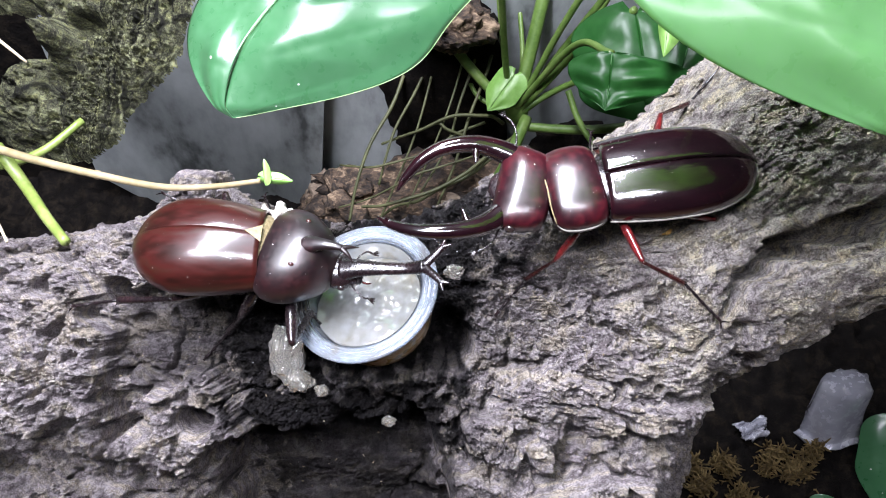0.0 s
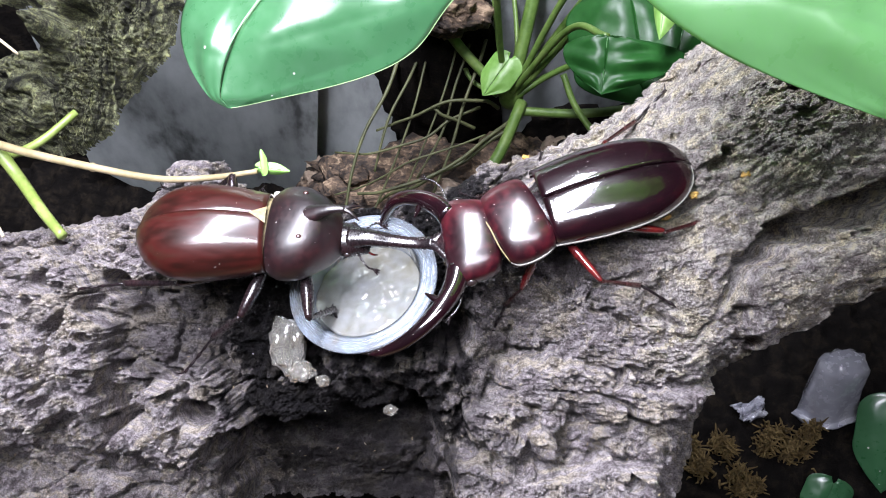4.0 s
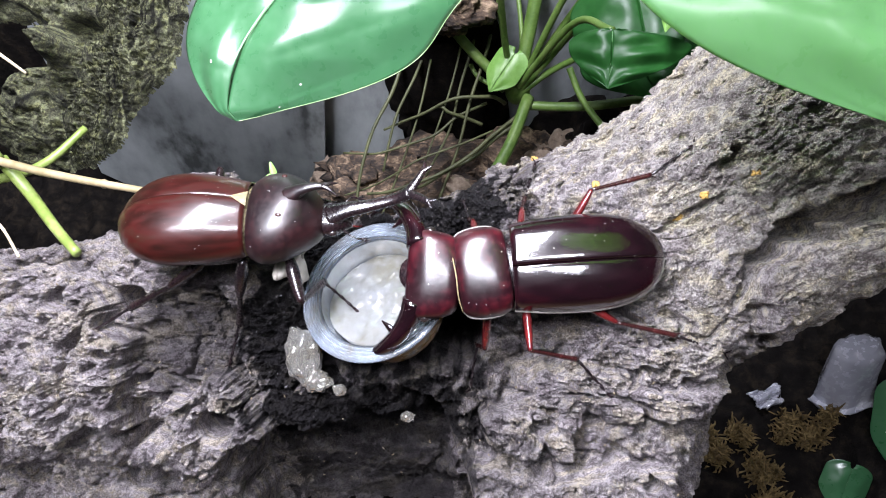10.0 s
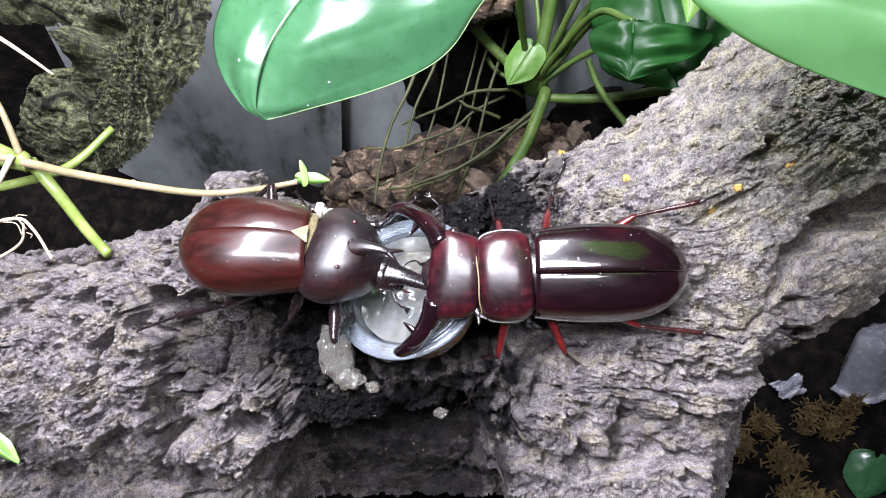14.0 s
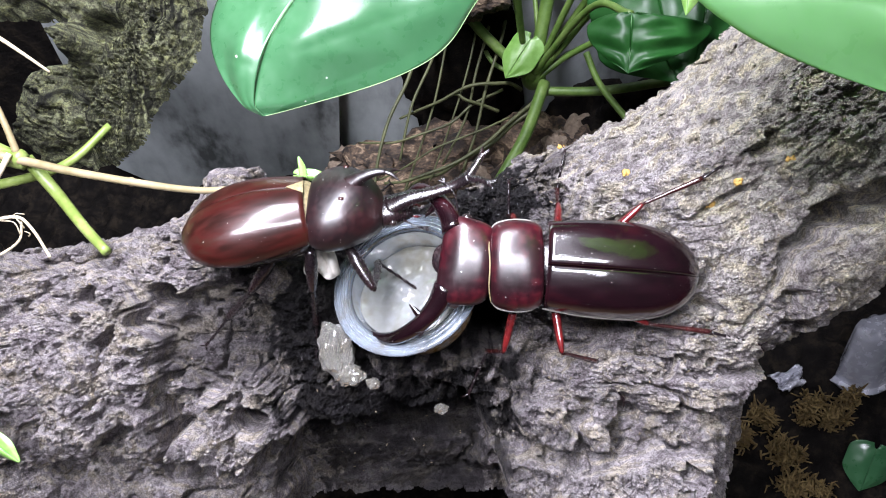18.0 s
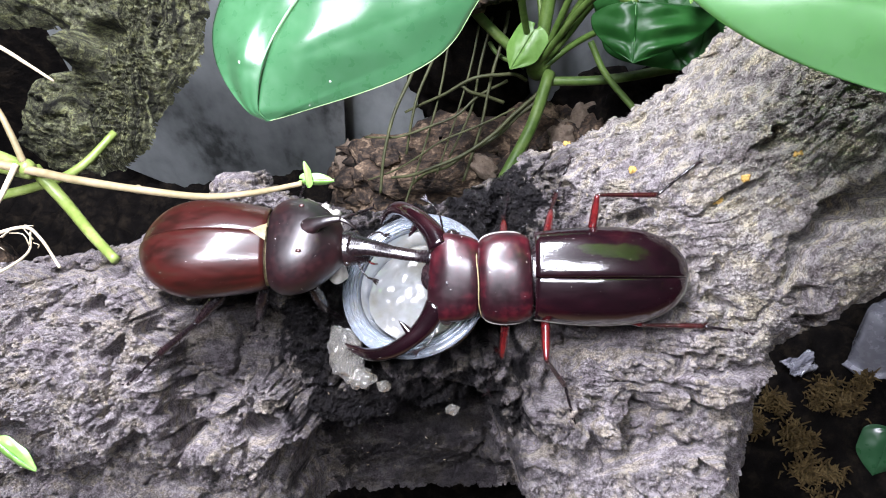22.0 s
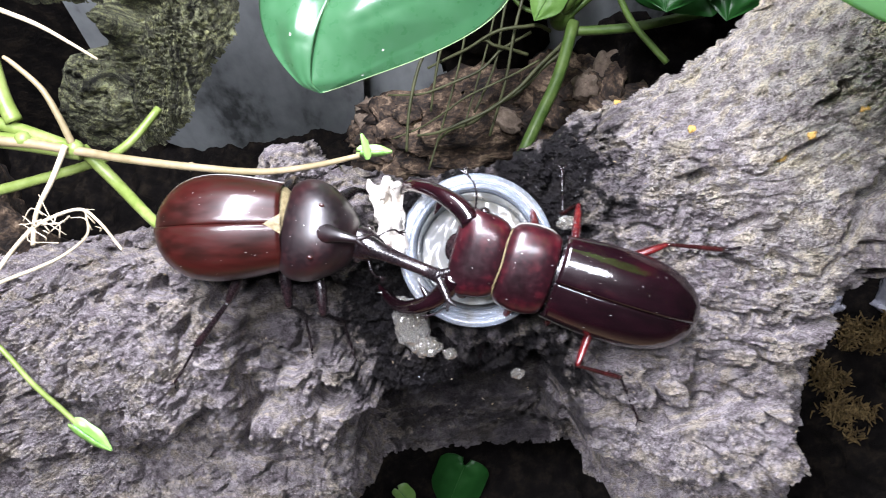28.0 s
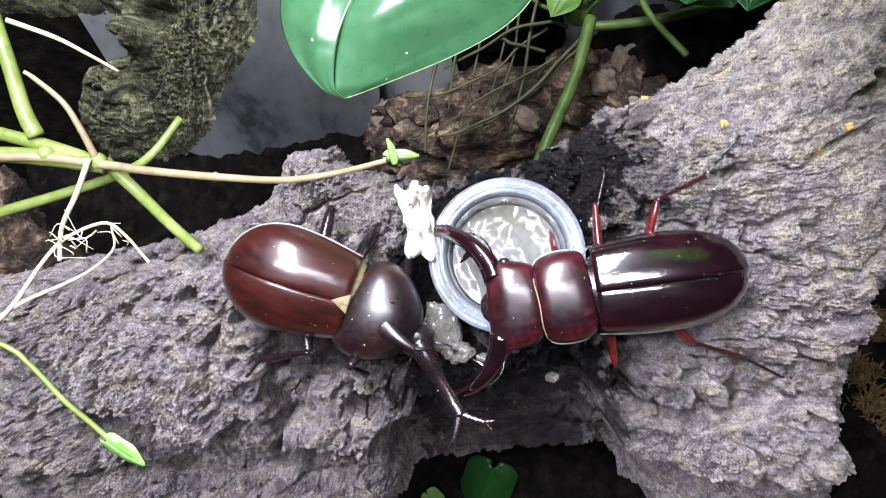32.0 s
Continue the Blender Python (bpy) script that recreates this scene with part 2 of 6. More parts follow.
BARK = bark_material("bark", [(0.135, 0.112, 0.105), (0.31, 0.278, 0.268), (0.46, 0.424, 0.416), (0.66, 0.62, 0.612)])
BARK2 = bark_material("mossy_bark", [(0.042, 0.040, 0.029), (0.088, 0.092, 0.056), (0.155, 0.168, 0.092), (0.26, 0.285, 0.155)], streaks=(0.12, 1.7), fine_grain=(0.04, 0.5, 0.05))
DARKWOOD = mat("rotten_wood", [(0.007, 0.005, 0.004), (0.03, 0.020, 0.014), (0.12, 0.08, 0.052), (0.40, 0.29, 0.19)], scale=70, rough=(0.7, 0.95), bump=1.0, distance=0.003, stretch=(1, 1.6, 1.6), span=(0.5, 0.85))
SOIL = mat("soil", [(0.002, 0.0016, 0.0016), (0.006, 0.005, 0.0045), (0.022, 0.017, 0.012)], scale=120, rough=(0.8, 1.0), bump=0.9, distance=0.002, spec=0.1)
MOSSM = mat("dry_moss", [(0.05, 0.03, 0.010), (0.13, 0.085, 0.028), (0.27, 0.19, 0.08)], scale=120, rough=(0.8, 1.0), bump=0.3)
PANEL = mat("grey_plastic", [(0.08, 0.085, 0.085), (0.27, 0.29, 0.29), (0.36, 0.385, 0.385), (0.42, 0.45, 0.45)], scale=30, rough=(0.35, 0.6), bump=0.05, detail=5, stretch=(1, 1, 0.5))
LEAFY = mat("sunny_leaf", [(0.070, 0.175, 0.065), (0.090, 0.205, 0.085), (0.120, 0.24, 0.11)], scale=28, rough=(0.25, 0.36), bump=0.08, fine=11, spec=0.4, distance=0.0004, specks=110)
LEAF = mat("leaf", [(0.034, 0.118, 0.050), (0.047, 0.146, 0.062), (0.066, 0.178, 0.085)], scale=28, rough=(0.25, 0.36), bump=0.10, fine=11, coat=0.7, coat_rough=0.2, spec=0.5, distance=0.0004, specks=160)
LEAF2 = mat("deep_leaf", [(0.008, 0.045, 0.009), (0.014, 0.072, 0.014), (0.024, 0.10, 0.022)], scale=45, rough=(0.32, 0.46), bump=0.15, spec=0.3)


def let_through(m, share, colour):
    """Leaves pass some of the light that falls on them."""
    nt = m.node_tree
    out, b = nt.nodes["Material Output"], nt.nodes["Principled BSDF"]
    tr, mx = nt.nodes.new("ShaderNodeBsdfTranslucent"), nt.nodes.new("ShaderNodeMixShader")
    tr.inputs[0].default_value = (*colour, 1)
    mx.inputs[0].default_value = share
    nt.links.new(b.outputs[0], mx.inputs[1])
    nt.links.new(tr.outputs[0], mx.inputs[2])
    nt.links.new(mx.outputs[0], out.inputs["Surface"])


let_through(LEAF, 0.2, (0.08, 0.36, 0.08))
let_through(LEAFY, 0.5, (0.40, 0.66, 0.20))
STEM = mat("green_stem", [(0.06, 0.12, 0.02), (0.11, 0.19, 0.04), (0.18, 0.26, 0.07)], scale=90, rough=(0.35, 0.5), bump=0.1)
OLIVE = mat("olive_root", [(0.034, 0.036, 0.015), (0.070, 0.076, 0.030), (0.12, 0.125, 0.052)], scale=90, rough=(0.45, 0.65), bump=0.2)
VSTEM = mat("vine_stem", [(0.10, 0.145, 0.028), (0.155, 0.21, 0.046), (0.23, 0.28, 0.09)], scale=110, rough=(0.35, 0.5), bump=0.15)
VINE = mat("vine", [(0.17, 0.14, 0.07), (0.25, 0.20, 0.11), (0.33, 0.25, 0.16)], scale=90, rough=(0.4, 0.55), bump=0.15)
ROOT = mat("root", [(0.34, 0.28, 0.17), (0.46, 0.39, 0.27), (0.56, 0.49, 0.37)], scale=120, rough=(0.5, 0.7), bump=0.2)
TABLE = mat("table_wood", [(0.16, 0.10, 0.06), (0.26, 0.17, 0.10), (0.34, 0.23, 0.14)], scale=14, rough=(0.4, 0.6), stretch=(1, 6, 1))
CLEAR = mat("cup_plastic", [(0.26, 0.25, 0.23), (0.34, 0.39, 0.46), (0.43, 0.49, 0.57)], scale=90, rough=(0.12, 0.26), bump=0.12, trans=0.65)
STAINED = mat("stained_plastic", [(0.40, 0.45, 0.52), (0.38, 0.40, 0.40), (0.36, 0.25, 0.09), (0.28, 0.14, 0.03), (0.10, 0.05, 0.015)], scale=75, rough=(0.2, 0.4), bump=0.1, trans=0.25, span=(0.4, 0.85))
LUMP = mat("spilled_jelly", [(0.62, 0.55, 0.42), (0.74, 0.72, 0.66), (0.82, 0.82, 0.80)], scale=120, rough=(0.04, 0.10), bump=0.05, trans=0.9, distance=0.0005)
JELLY = mat("jelly", [(0.17, 0.155, 0.11), (0.23, 0.232, 0.22), (0.28, 0.29, 0.30)], scale=60, rough=(0.08, 0.16), bump=0.04, trans=0.4, sub=0.3, coat=0.0, distance=0.0010)
SHELL = mat("chitin_brown", [(0.010, 0.004, 0.003), (0.017, 0.004, 0.003), (0.032, 0.005, 0.004), (0.027, 0.008, 0.005), (0.017, 0.009, 0.005)], scale=75, rough=(0.30, 0.44), bump=0.10, coat=0.7, coat_rough=0.13, spec=0.3, specks=1000, speck_size=(0.22, -0.12), fine=7, distance=0.0004, stretch=(0.3, 1, 1))
VELVET = mat("chitin_velvet", [(0.004, 0.002, 0.003), (0.008, 0.003, 0.004), (0.024, 0.004, 0.005)], scale=90, rough=(0.34, 0.46), bump=0.10, fine=10, coat=0.3, coat_rough=0.24, spec=0.7, specks=1000, speck_size=(0.22, -0.12), distance=0.0003)
DARKSHELL = mat("chitin_black", [(0.004, 0.003, 0.004), (0.008, 0.005, 0.006), (0.016, 0.007, 0.008)], scale=120, rough=(0.2, 0.34), bump=0.12, fine=12, coat=0.4, distance=0.0002)
REDLEG = mat("chitin_red", [(0.020, 0.003, 0.004), (0.055, 0.005, 0.006), (0.12, 0.010, 0.010)], scale=150, rough=(0.15, 0.28), bump=0.05, coat=0.5)
HAIR = mat("gold_down", [(0.10, 0.075, 0.035), (0.20, 0.16, 0.08), (0.30, 0.25, 0.14)], scale=800, rough=(0.5, 0.7), bump=0.4)


# ---- mesh helpers ----
def part(name, bm, material, parent=None, label="", smooth=True):
    me = bpy.data.meshes.new(name)
    bm.to_mesh(me)
    bm.free()
    if smooth:
        me.shade_smooth()
    me.materials.append(material)
    ob = new(name, me)
    if parent is not None:
        ob.parent = parent
    if label:
        ob["label"] = label
    return ob


def grid_mesh(P, name, material, parent=None, close_u=False, label=""):
    """A smooth sheet through an array of places, rows by columns."""
    r, c = P.shape[:2]
    idx = np.arange(r * c).reshape(r, c)
    if close_u:
        idx = np.concatenate([idx, idx[:, :1]], 1)
    q = np.stack([idx[:-1, :-1], idx[:-1, 1:], idx[1:, 1:], idx[1:, :-1]], -1).reshape(-1, 4)
    me = bpy.data.meshes.new(name)
    me.from_pydata(P.reshape(-1, 3).tolist(), [], q.tolist())
    me.shade_smooth()
    me.materials.append(material)
    ob = new(name, me)
    if parent is not None:
        ob.parent = parent
    if label:
        ob["label"] = label
    return ob


def tube_bm(path, radii, sides=10, bm=None, flat=1.0):
    """A round rod along a path of places, with a radius at each; closed ends."""
    bm = bm or bmesh.new()
    pts = [Vector(p) for p in path]
    rings, up = [], None
    for i, p in enumerate(pts):
        d = (pts[min(i + 1, len(pts) - 1)] - pts[max(i - 1, 0)]).normalized()
        if up is None:
            up = Vector((0, 0, 1)) if abs(d.z) < 0.9 else Vector((0, 1, 0))
        side = d.cross(up).normalized()
        up = side.cross(d).normalized()
        r = radii[i] if hasattr(radii, "__len__") else radii
        rings.append([bm.verts.new(p + (side * math.cos(a) + up * math.sin(a) * flat) * r) for a in [2 * math.pi * k / sides for k in range(sides)]])
    for a, b in zip(rings, rings[1:]):
        for k in range(sides):
            bm.faces.new((a[k], a[(k + 1) % sides], b[(k + 1) % sides], b[k]))
    bm.faces.new(rings[0][::-1])
    bm.faces.new(rings[-1])
    return bm


def smooth_path(pts, n=24):
    """Places along a Catmull-Rom curve."""
    pts = [Vector(p) for p in pts]
    pts = [pts[0] * 2 - pts[1]] + pts + [pts[-1] * 2 - pts[-2]]
    out, m = [], len(pts) - 3
    for i in range(n + 1):
        u = i / n * m
        k = min(int(u), m - 1)
        u -= k
        a, b, c, d = pts[k:k + 4]
        out.append(0.5 * (2 * b + (c - a) * u + (2 * a - 5 * b + 4 * c - d) * u * u + (3 * b - a - 3 * c + d) * u ** 3))
    return out


# ---- noise over arrays ----
def lattice(ix, iy, seed):
    h = (ix.astype(np.int64) * 374761393 + iy.astype(np.int64) * 668265263 + seed * 1442695041) & 0x7FFFFFFF
    h = ((h ^ (h >> 13)) * 1274126177) & 0x7FFFFFFF
    h = h ^ (h >> 16)
    return (h & 0xFFFFF) / 1048575.0


def grad_noise(x, y, seed=0):
    ix, iy = np.floor(x), np.floor(y)
    fx, fy = x - ix, y - iy
    ux, uy = fx ** 3 * (fx * (fx * 6 - 15) + 10), fy ** 3 * (fy * (fy * 6 - 15) + 10)
    def corner(a, b):
        ang = lattice(ix + a, iy + b, seed) * 2 * np.pi
        return np.cos(ang) * (fx - a) + np.sin(ang) * (fy - b)
    top = corner(0, 0) * (1 - ux) + corner(1, 0) * ux
    bot = corner(0, 1) * (1 - ux) + corner(1, 1) * ux
    return (top * (1 - uy) + bot * uy) * 1.5


def fbm(x, y, octaves=5, seed=0, ridged=False, gain=0.5):
    s, a, out = 1.0, 1.0, 0
    for k in range(octaves):
        n = grad_noise(x * s, y * s, seed + k * 17)
        out = out + a * ((0.5 - np.abs(n)) if ridged else n)
        s, a = s * 2.03, a * gain
    return out


def cells(x, y, seed=0):
    """Distance to the nearest and second nearest of scattered points, and the nearest one's chance number."""
    ix, iy = np.floor(x), np.floor(y)
    d1, d2, own = np.full(x.shape, 9.0), np.full(x.shape, 9.0), np.zeros(x.shape)
    for a in (-1, 0, 1):
        for b in (-1, 0, 1):
            px = ix + a + lattice(ix + a, iy + b, seed)
            py = iy + b + lattice(ix + a, iy + b, seed + 5)
            d = np.hypot(px - x, py - y)
            own = np.where(d < d1, lattice(ix + a, iy + b, seed + 9), own)
            d2 = np.where(d < d1, d1, np.minimum(d2, d))
            d1 = np.minimum(d1, d)
    return d1, d2, own


def flakes(x, y, seed=0):
    """As cells(), with a tilted height over each cell in place of its plain level."""
    ix, iy = np.floor(x), np.floor(y)
    d1, d2, own, tip = np.full(x.shape, 9.0), np.full(x.shape, 9.0), np.zeros(x.shape), np.zeros(x.shape)
    for a in (-1, 0, 1):
        for b in (-1, 0, 1):
            dx, dy = x - ix - a - lattice(ix + a, iy + b, seed), y - iy - b - lattice(ix + a, iy + b, seed + 5)
            d = np.hypot(dx, dy)
            near = d < d1
            turn = 6.28 * lattice(ix + a, iy + b, seed + 13)
            tip = np.where(near, dx * np.cos(turn) + dy * np.sin(turn), tip)
            own = np.where(near, lattice(ix + a, iy + b, seed + 9), own)
            d2 = np.where(near, d1, np.minimum(d2, d))
            d1 = np.minimum(d1, d)
    return d1, d2, own, tip


def inside_distance(x, y, poly):
    """Signed distance to a closed outline, positive inside."""
    best, sign = np.full(x.shape, 1e9), np.zeros(x.shape, bool)
    for (ax, ay), (bx, by) in zip(poly, poly[1:] + poly[:1]):
        ex, ey = bx - ax, by - ay
        t = np.clip(((x - ax) * ex + (y - ay) * ey) / (ex * ex + ey * ey), 0, 1)
        best = np.minimum(best, np.hypot(x - ax - t * ex, y - ay - t * ey))
        if ay != by:
            sign ^= ((ay > y) != (by > y)) & (x < ax + (y - ay) * ex / ey)
    return np.where(sign, best, -best)


def blob(x, y, cx, cy, rx, ry, turn=0.0, power=2.0):
    c, s = math.cos(radians(turn)), math.sin(radians(turn))
    u, v = ((x - cx) * c + (y - cy) * s) / rx, (-(x - cx) * s + (y - cy) * c) / ry
    return np.exp(-np.hypot(u, v) ** power)


def step(a, b, x):
    t = np.clip((x - a) / (b - a), 0, 1)
    return t * t * (3 - 2 * t)


def rough_body(name, material, outline, pitch, height, back, box, soak_shade=None, label="", category="", fibre=None, fray=0.7, dust=None):
    """A solid piece of wood: a rough front over an outline of the slope, and a plain back."""
    xs, vs = np.arange(box[0], box[1], pitch), np.arange(box[2], box[3], pitch)
    X, V = np.meshgrid(xs, vs)
    wob = 1.2 * grad_noise(X / 5, V / 5, 71) + fray * grad_noise(X / 1.7, V / 1.7, 72)
    d = inside_distance(X, V, outline) + wob
    N = height(X, V, np.where(d < 1.25 * pitch, 0.0, d))
    idx = -np.ones(X.shape, int)
    keep = d > 0
    Fb = fibre(X, V) if fibre else np.stack([X, V], -1)
    idx[keep] = np.arange(keep.sum())
    jx, jv = 0.35 * pitch * grad_noise(X / 1.1, V / 1.1, 81), 0.35 * pitch * grad_noise(X / 1.1, V / 1.1, 82)
    gv, gx = np.gradient(d, pitch)
    pull = np.where(d < 1.25 * pitch, d / np.maximum(gx * gx + gv * gv, 0.3), 0.0)
    front = np.stack([X + jx - pull * gx, V + jv - pull * gv, N], -1)[keep]
    # the back, in coarser faces
    Xc, Vc = X[::6, ::6], V[::6, ::6]
    dc = d[::6, ::6]
    kc = dc > 1.2
    ic = -np.ones(Xc.shape, int)
    ic[kc] = np.arange(kc.sum())
    Nb = np.minimum(N[::6, ::6] - 3.0, back(Xc, Vc, np.maximum(dc, 0)))
    behind = np.stack([Xc, Vc, Nb], -1)[kc]
    qc = np.stack([ic[:-1, :-1], ic[:-1, 1:], ic[1:, 1:], ic[1:, :-1]], -1).reshape(-1, 4)
    qc = qc[(qc >= 0).all(1)]
    q = np.stack([idx[:-1, :-1], idx[:-1, 1:], idx[1:, 1:], idx[1:, :-1]], -1).reshape(-1, 4)
    q = q[(q >= 0).all(1)]
    n = len(front)
    P = np.concatenate([front, behind]) * MM
    me = bpy.data.meshes.new(name)
    faces = np.concatenate([q, qc[:, ::-1] + n])
    me.vertices.add(len(P))
    me.vertices.foreach_set("co", P.astype(np.float32).ravel())
    me.loops.add(faces.size)
    me.loops.foreach_set("vertex_index", faces.astype(np.int32).ravel())
    me.polygons.add(len(faces))
    me.polygons.foreach_set("loop_start", np.arange(0, faces.size, 4, dtype=np.int32))
    me.update(calc_edges=True)
    wet = np.zeros(len(P))
    fib = np.zeros((len(P), 3), np.float32)
    fib[:n, :2], fib[:n, 2] = Fb[keep], N[keep]
    me.attributes.new("fibre", "FLOAT_VECTOR", "POINT").data.foreach_set("vector", fib.ravel())
    if soak_shade is not None:
        wet[:n] = soak_shade(X, V, N)[keep]
    me.attributes.new("sap_and_shade", "FLOAT", "POINT").data.foreach_set("value", wet.astype(np.float32))
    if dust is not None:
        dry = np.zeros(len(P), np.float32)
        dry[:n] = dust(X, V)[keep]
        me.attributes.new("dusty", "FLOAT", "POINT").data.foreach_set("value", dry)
    me.shade_flat()
    me.materials.append(material)
    ob = new(name, me)
    ob.matrix_world = SLOPE
    return tagged(ob, label, category)


# ---- the big log ----
LOG = [(-200, 0), (-128, 4), (-109, 6), (-90, 11), (-84, 18), (-81, 24), (-66, 24), (-62, 17), (-40, 9), (-14, 9), (7, 17), (14, 22),
       (30, 25), (48, 33), (61, 42), (72, 53), (80, 61), (90, 66), (97, 80), (104, 100), (166, 100), (166, 0), (145, -6), (118, -17),
       (95, -29), (80, -42), (74, -55), (70, -70), (66, -85), (62, -104), (20, -108), (6, -100), (6, -92), (0, -88), (-42, -86),
       (-59, -85), (-66, -92), (-95, -108), (-200, -112)]


def log_height(X, V, d):
    base = 2 + 22 * step(0, 75, X) + 6 * step(75, 110, X) - 4 * step(-40, -80, V) * step(20, -40, X)
    R = 30.0
    round_off = R * (1 - np.sqrt(np.clip(1 - (1 - np.minimum((d + 2) / R, 1)) ** 2, 0, 1)))
    N = np.maximum(base - 1.3 * round_off, -34)
    N += (6 + 6 * step(30, 75, X) + 3 * step(-10, 20, X) * step(-25, -50, V)) * step(2, 22, d)
    # knob on the upper edge
    N += 8 * blob(X, V, -73, 19, 7, 5)
    # hollow that holds the cup, and the gap beside it
    N -= 20 * blob(X, V, -20, -9, 21, 20, 0, 5)
    N -= 30 * blob(X, V, 2, -25, 5.5, 8.5, 10, 6) + 13 * blob(X, V, -9, -29, 10, 5, 25, 6)
    # recess below the wet lip
    ux, uv = X + 2.2 * fbm(X / 8, V / 8, 4, 7), V + 2.2 * fbm(X / 8, V / 8, 4, 8)
    rec = step(-48, -51, uv - 0.09 * (ux + 34)) * step(-64.5, -61.5, ux) * step(-2, -6, ux + 0.35 * (uv + 50))
    N = np.maximum(N - 34 * rec, np.minimum(N, -40))
    N += rec * (0.9 * grad_noise(X / 30, V / 2.6, 18) + 0.3 * grad_noise(X / 14, V / 1.1, 19) + 3 * np.cos((V + 66) / 7))
    N += 4 * blob(X, V, -22, -36, 26, 5)
    # lower lobes
    N += 4 * blob(X, V, 34, -74, 26, 22)
    N += 3 * blob(X, V, -90, -35, 30, 24)
    # valley between the front and the branch
    vv = np.interp(X, [66, 70, 73, 81, 92, 120, 160], [-22, -13, -7, -1, 3, 12, 24])
    N -= 38 * np.exp(-np.abs((V - vv + 2.5 * fbm(X / 7, V / 7, 4, 47)) / 3.6) ** 4) * step(64, 84, X)
    # bore holes
    holes = 0.0
    for cx, cy, r in ((-108.5, -10, 3.0), (-89.5, -11.5, 4.2), (-66, -46, 5), (-96, -66, 4), (47, -62, 2.4), (86, 36, 2.0), (-120, -30, 2.2), (70, 20, 1.6), (-116, 0, 1.4), (-95, -25, 1.6), (60, -88, 3)):
        holes = holes + 20 * blob(X, V, cx, cy, r, r * 0.8, 0, 6)
    # thick plates with broken lower edges
    wx, wv = X + 3.0 * fbm(X / 9, V / 9, 4, 5), V + 3.0 * fbm(X / 9, V / 9, 4, 6)
    for plate, lift, edge in PLATES:
        sd = inside_distance(wx, wv, plate)
        N += lift * step(-edge, edge, sd) - lift * 0.22 - 6.0 * np.exp(-((sd + 1.8) / 1.4) ** 2) * step(-0.35, 0.1, fbm(X / 10, V / 10, 2, 93))
    N -= 9 * step(-55, -60, wv) * step(-75, -82, wx) + 16 * blob(wx, wv, -93, -50, 3, 9, 0, 4) + 7 * blob(wx, wv, -87, -46, 9, 6, 0, 4)
    # the flank under the lower lobe falls away
    N -= 0.35 * np.maximum(0, wx - 52) * step(-30, -42, wv)
    al, ac = log_fibre(X, V).transpose(2, 0, 1)
    smoothness = np.clip(0.85 * step(25, 60, X + V) + rec * 0.7, 0, 1)
    rough_part = 1 - 0.8 * smoothness
    # hollow under the wing cases: bare wood with fine bowed ridges
    hol = step(-2.5, 2.5, inside_distance(wx, wv, HOLLOW))
    bow = V + 0.006 * (X + 70) ** 2 + 1.2 * grad_noise(X / 9, V / 9, 29)
    N -= hol * (8 - 0.7 * np.abs(grad_noise(X / 16, bow / 1.5, 30)) - 0.5 * grad_noise(X / 22, bow / 3.1, 31))
    # torn slabs: tilted flakes with ragged, broken rims
    rag = fbm(X / 5.5, V / 5.5, 5, 23, False, 0.62)
    rag2 = fbm(X / 5.5 + 31, V / 5.5, 5, 24, False, 0.62)
    calm = rough_part * np.minimum(1, d / 5) * (1 - 0.75 * hol)
    some = np.sqrt(calm)
    patch = 0.25 + 1.0 * step(-0.25, 0.25, fbm(X / 16, V / 16, 2, 27))
    for sx, sy, amp, tilt, warp, seed in ((30, 18, 4.5, 2.5, 4.5, 3), (11.5, 8.0, 2.4 * patch, 1.5 * patch, 2.6, 11), (4.2, 3.0, 0.9 * patch, 0.8, 1.3, 13)):
        d1, d2, own, tip = flakes((al + warp * rag) / sx, (ac + warp * rag2) / sy, seed)
        N += ((own - 0.5) * amp + tilt * tip - 0.55 * amp * np.exp(-((d2 - d1) / 0.05) ** 2) * (own > 0.4)) * (calm if sx > 5 else some)
    # layers of cork that broke off in steps
    for wide, lift, crisp, seed, much in ((19, 2.4, 0.14, 201, calm), (8.5, 0.8, 0.2, 207, some)):
        h = (3.4 * fbm(X / wide, V / wide, 6, seed, False, 0.58) * lift * 1.6 + 0.12 * ac) / lift
        fl = np.floor(h)
        N += lift * 0.85 * (fl + step(0.5 - crisp, 0.5 + crisp, h - fl) - 0.75 * h) * much
    # corky crumbs, rounded, in clumps of three sizes
    for size, amp, seed, low in ((6.0, 1.2, 211, 0.05), (2.9, 0.7, 213, 0.05), (1.5, 0.4, 215, -0.1)):
        c1 = cells(X / size + 0.9 * rag, V / (size * 0.8) + 0.9 * rag2, seed)[0]
        N += amp * (0.55 - np.minimum(c1, 0.9)) * step(low, low + 0.25, fbm(X / 13, V / 13, 3, seed + 1)) * some
    # cork with sharp creases between rounded lumps
    bil = 0.0
    for k in range(5):
        bil = bil + 0.68 ** k * np.abs(grad_noise((X + 2.5 * rag) / 10 * 1.95 ** k, (V + 2.5 * rag2) / 7.5 * 1.95 ** k, 221 + k))
    N += 3.2 * (bil - 0.85) * some
    N += 0.5 * rag * (0.3 + 0.7 * rough_part) + 1.6 * fbm(al / 24, ac / 15, 4, 21) * (1.2 - rough_part)
    N += 0.30 * fbm(X / 1.6, V / 1.4, 3, 15, False, 0.7) * (0.4 + 0.6 * rough_part)
    # deep fissures between the great slabs
    f1, f2, fo = cells(wx / 34 + 2.3, wv / 24 + 0.7, 91)
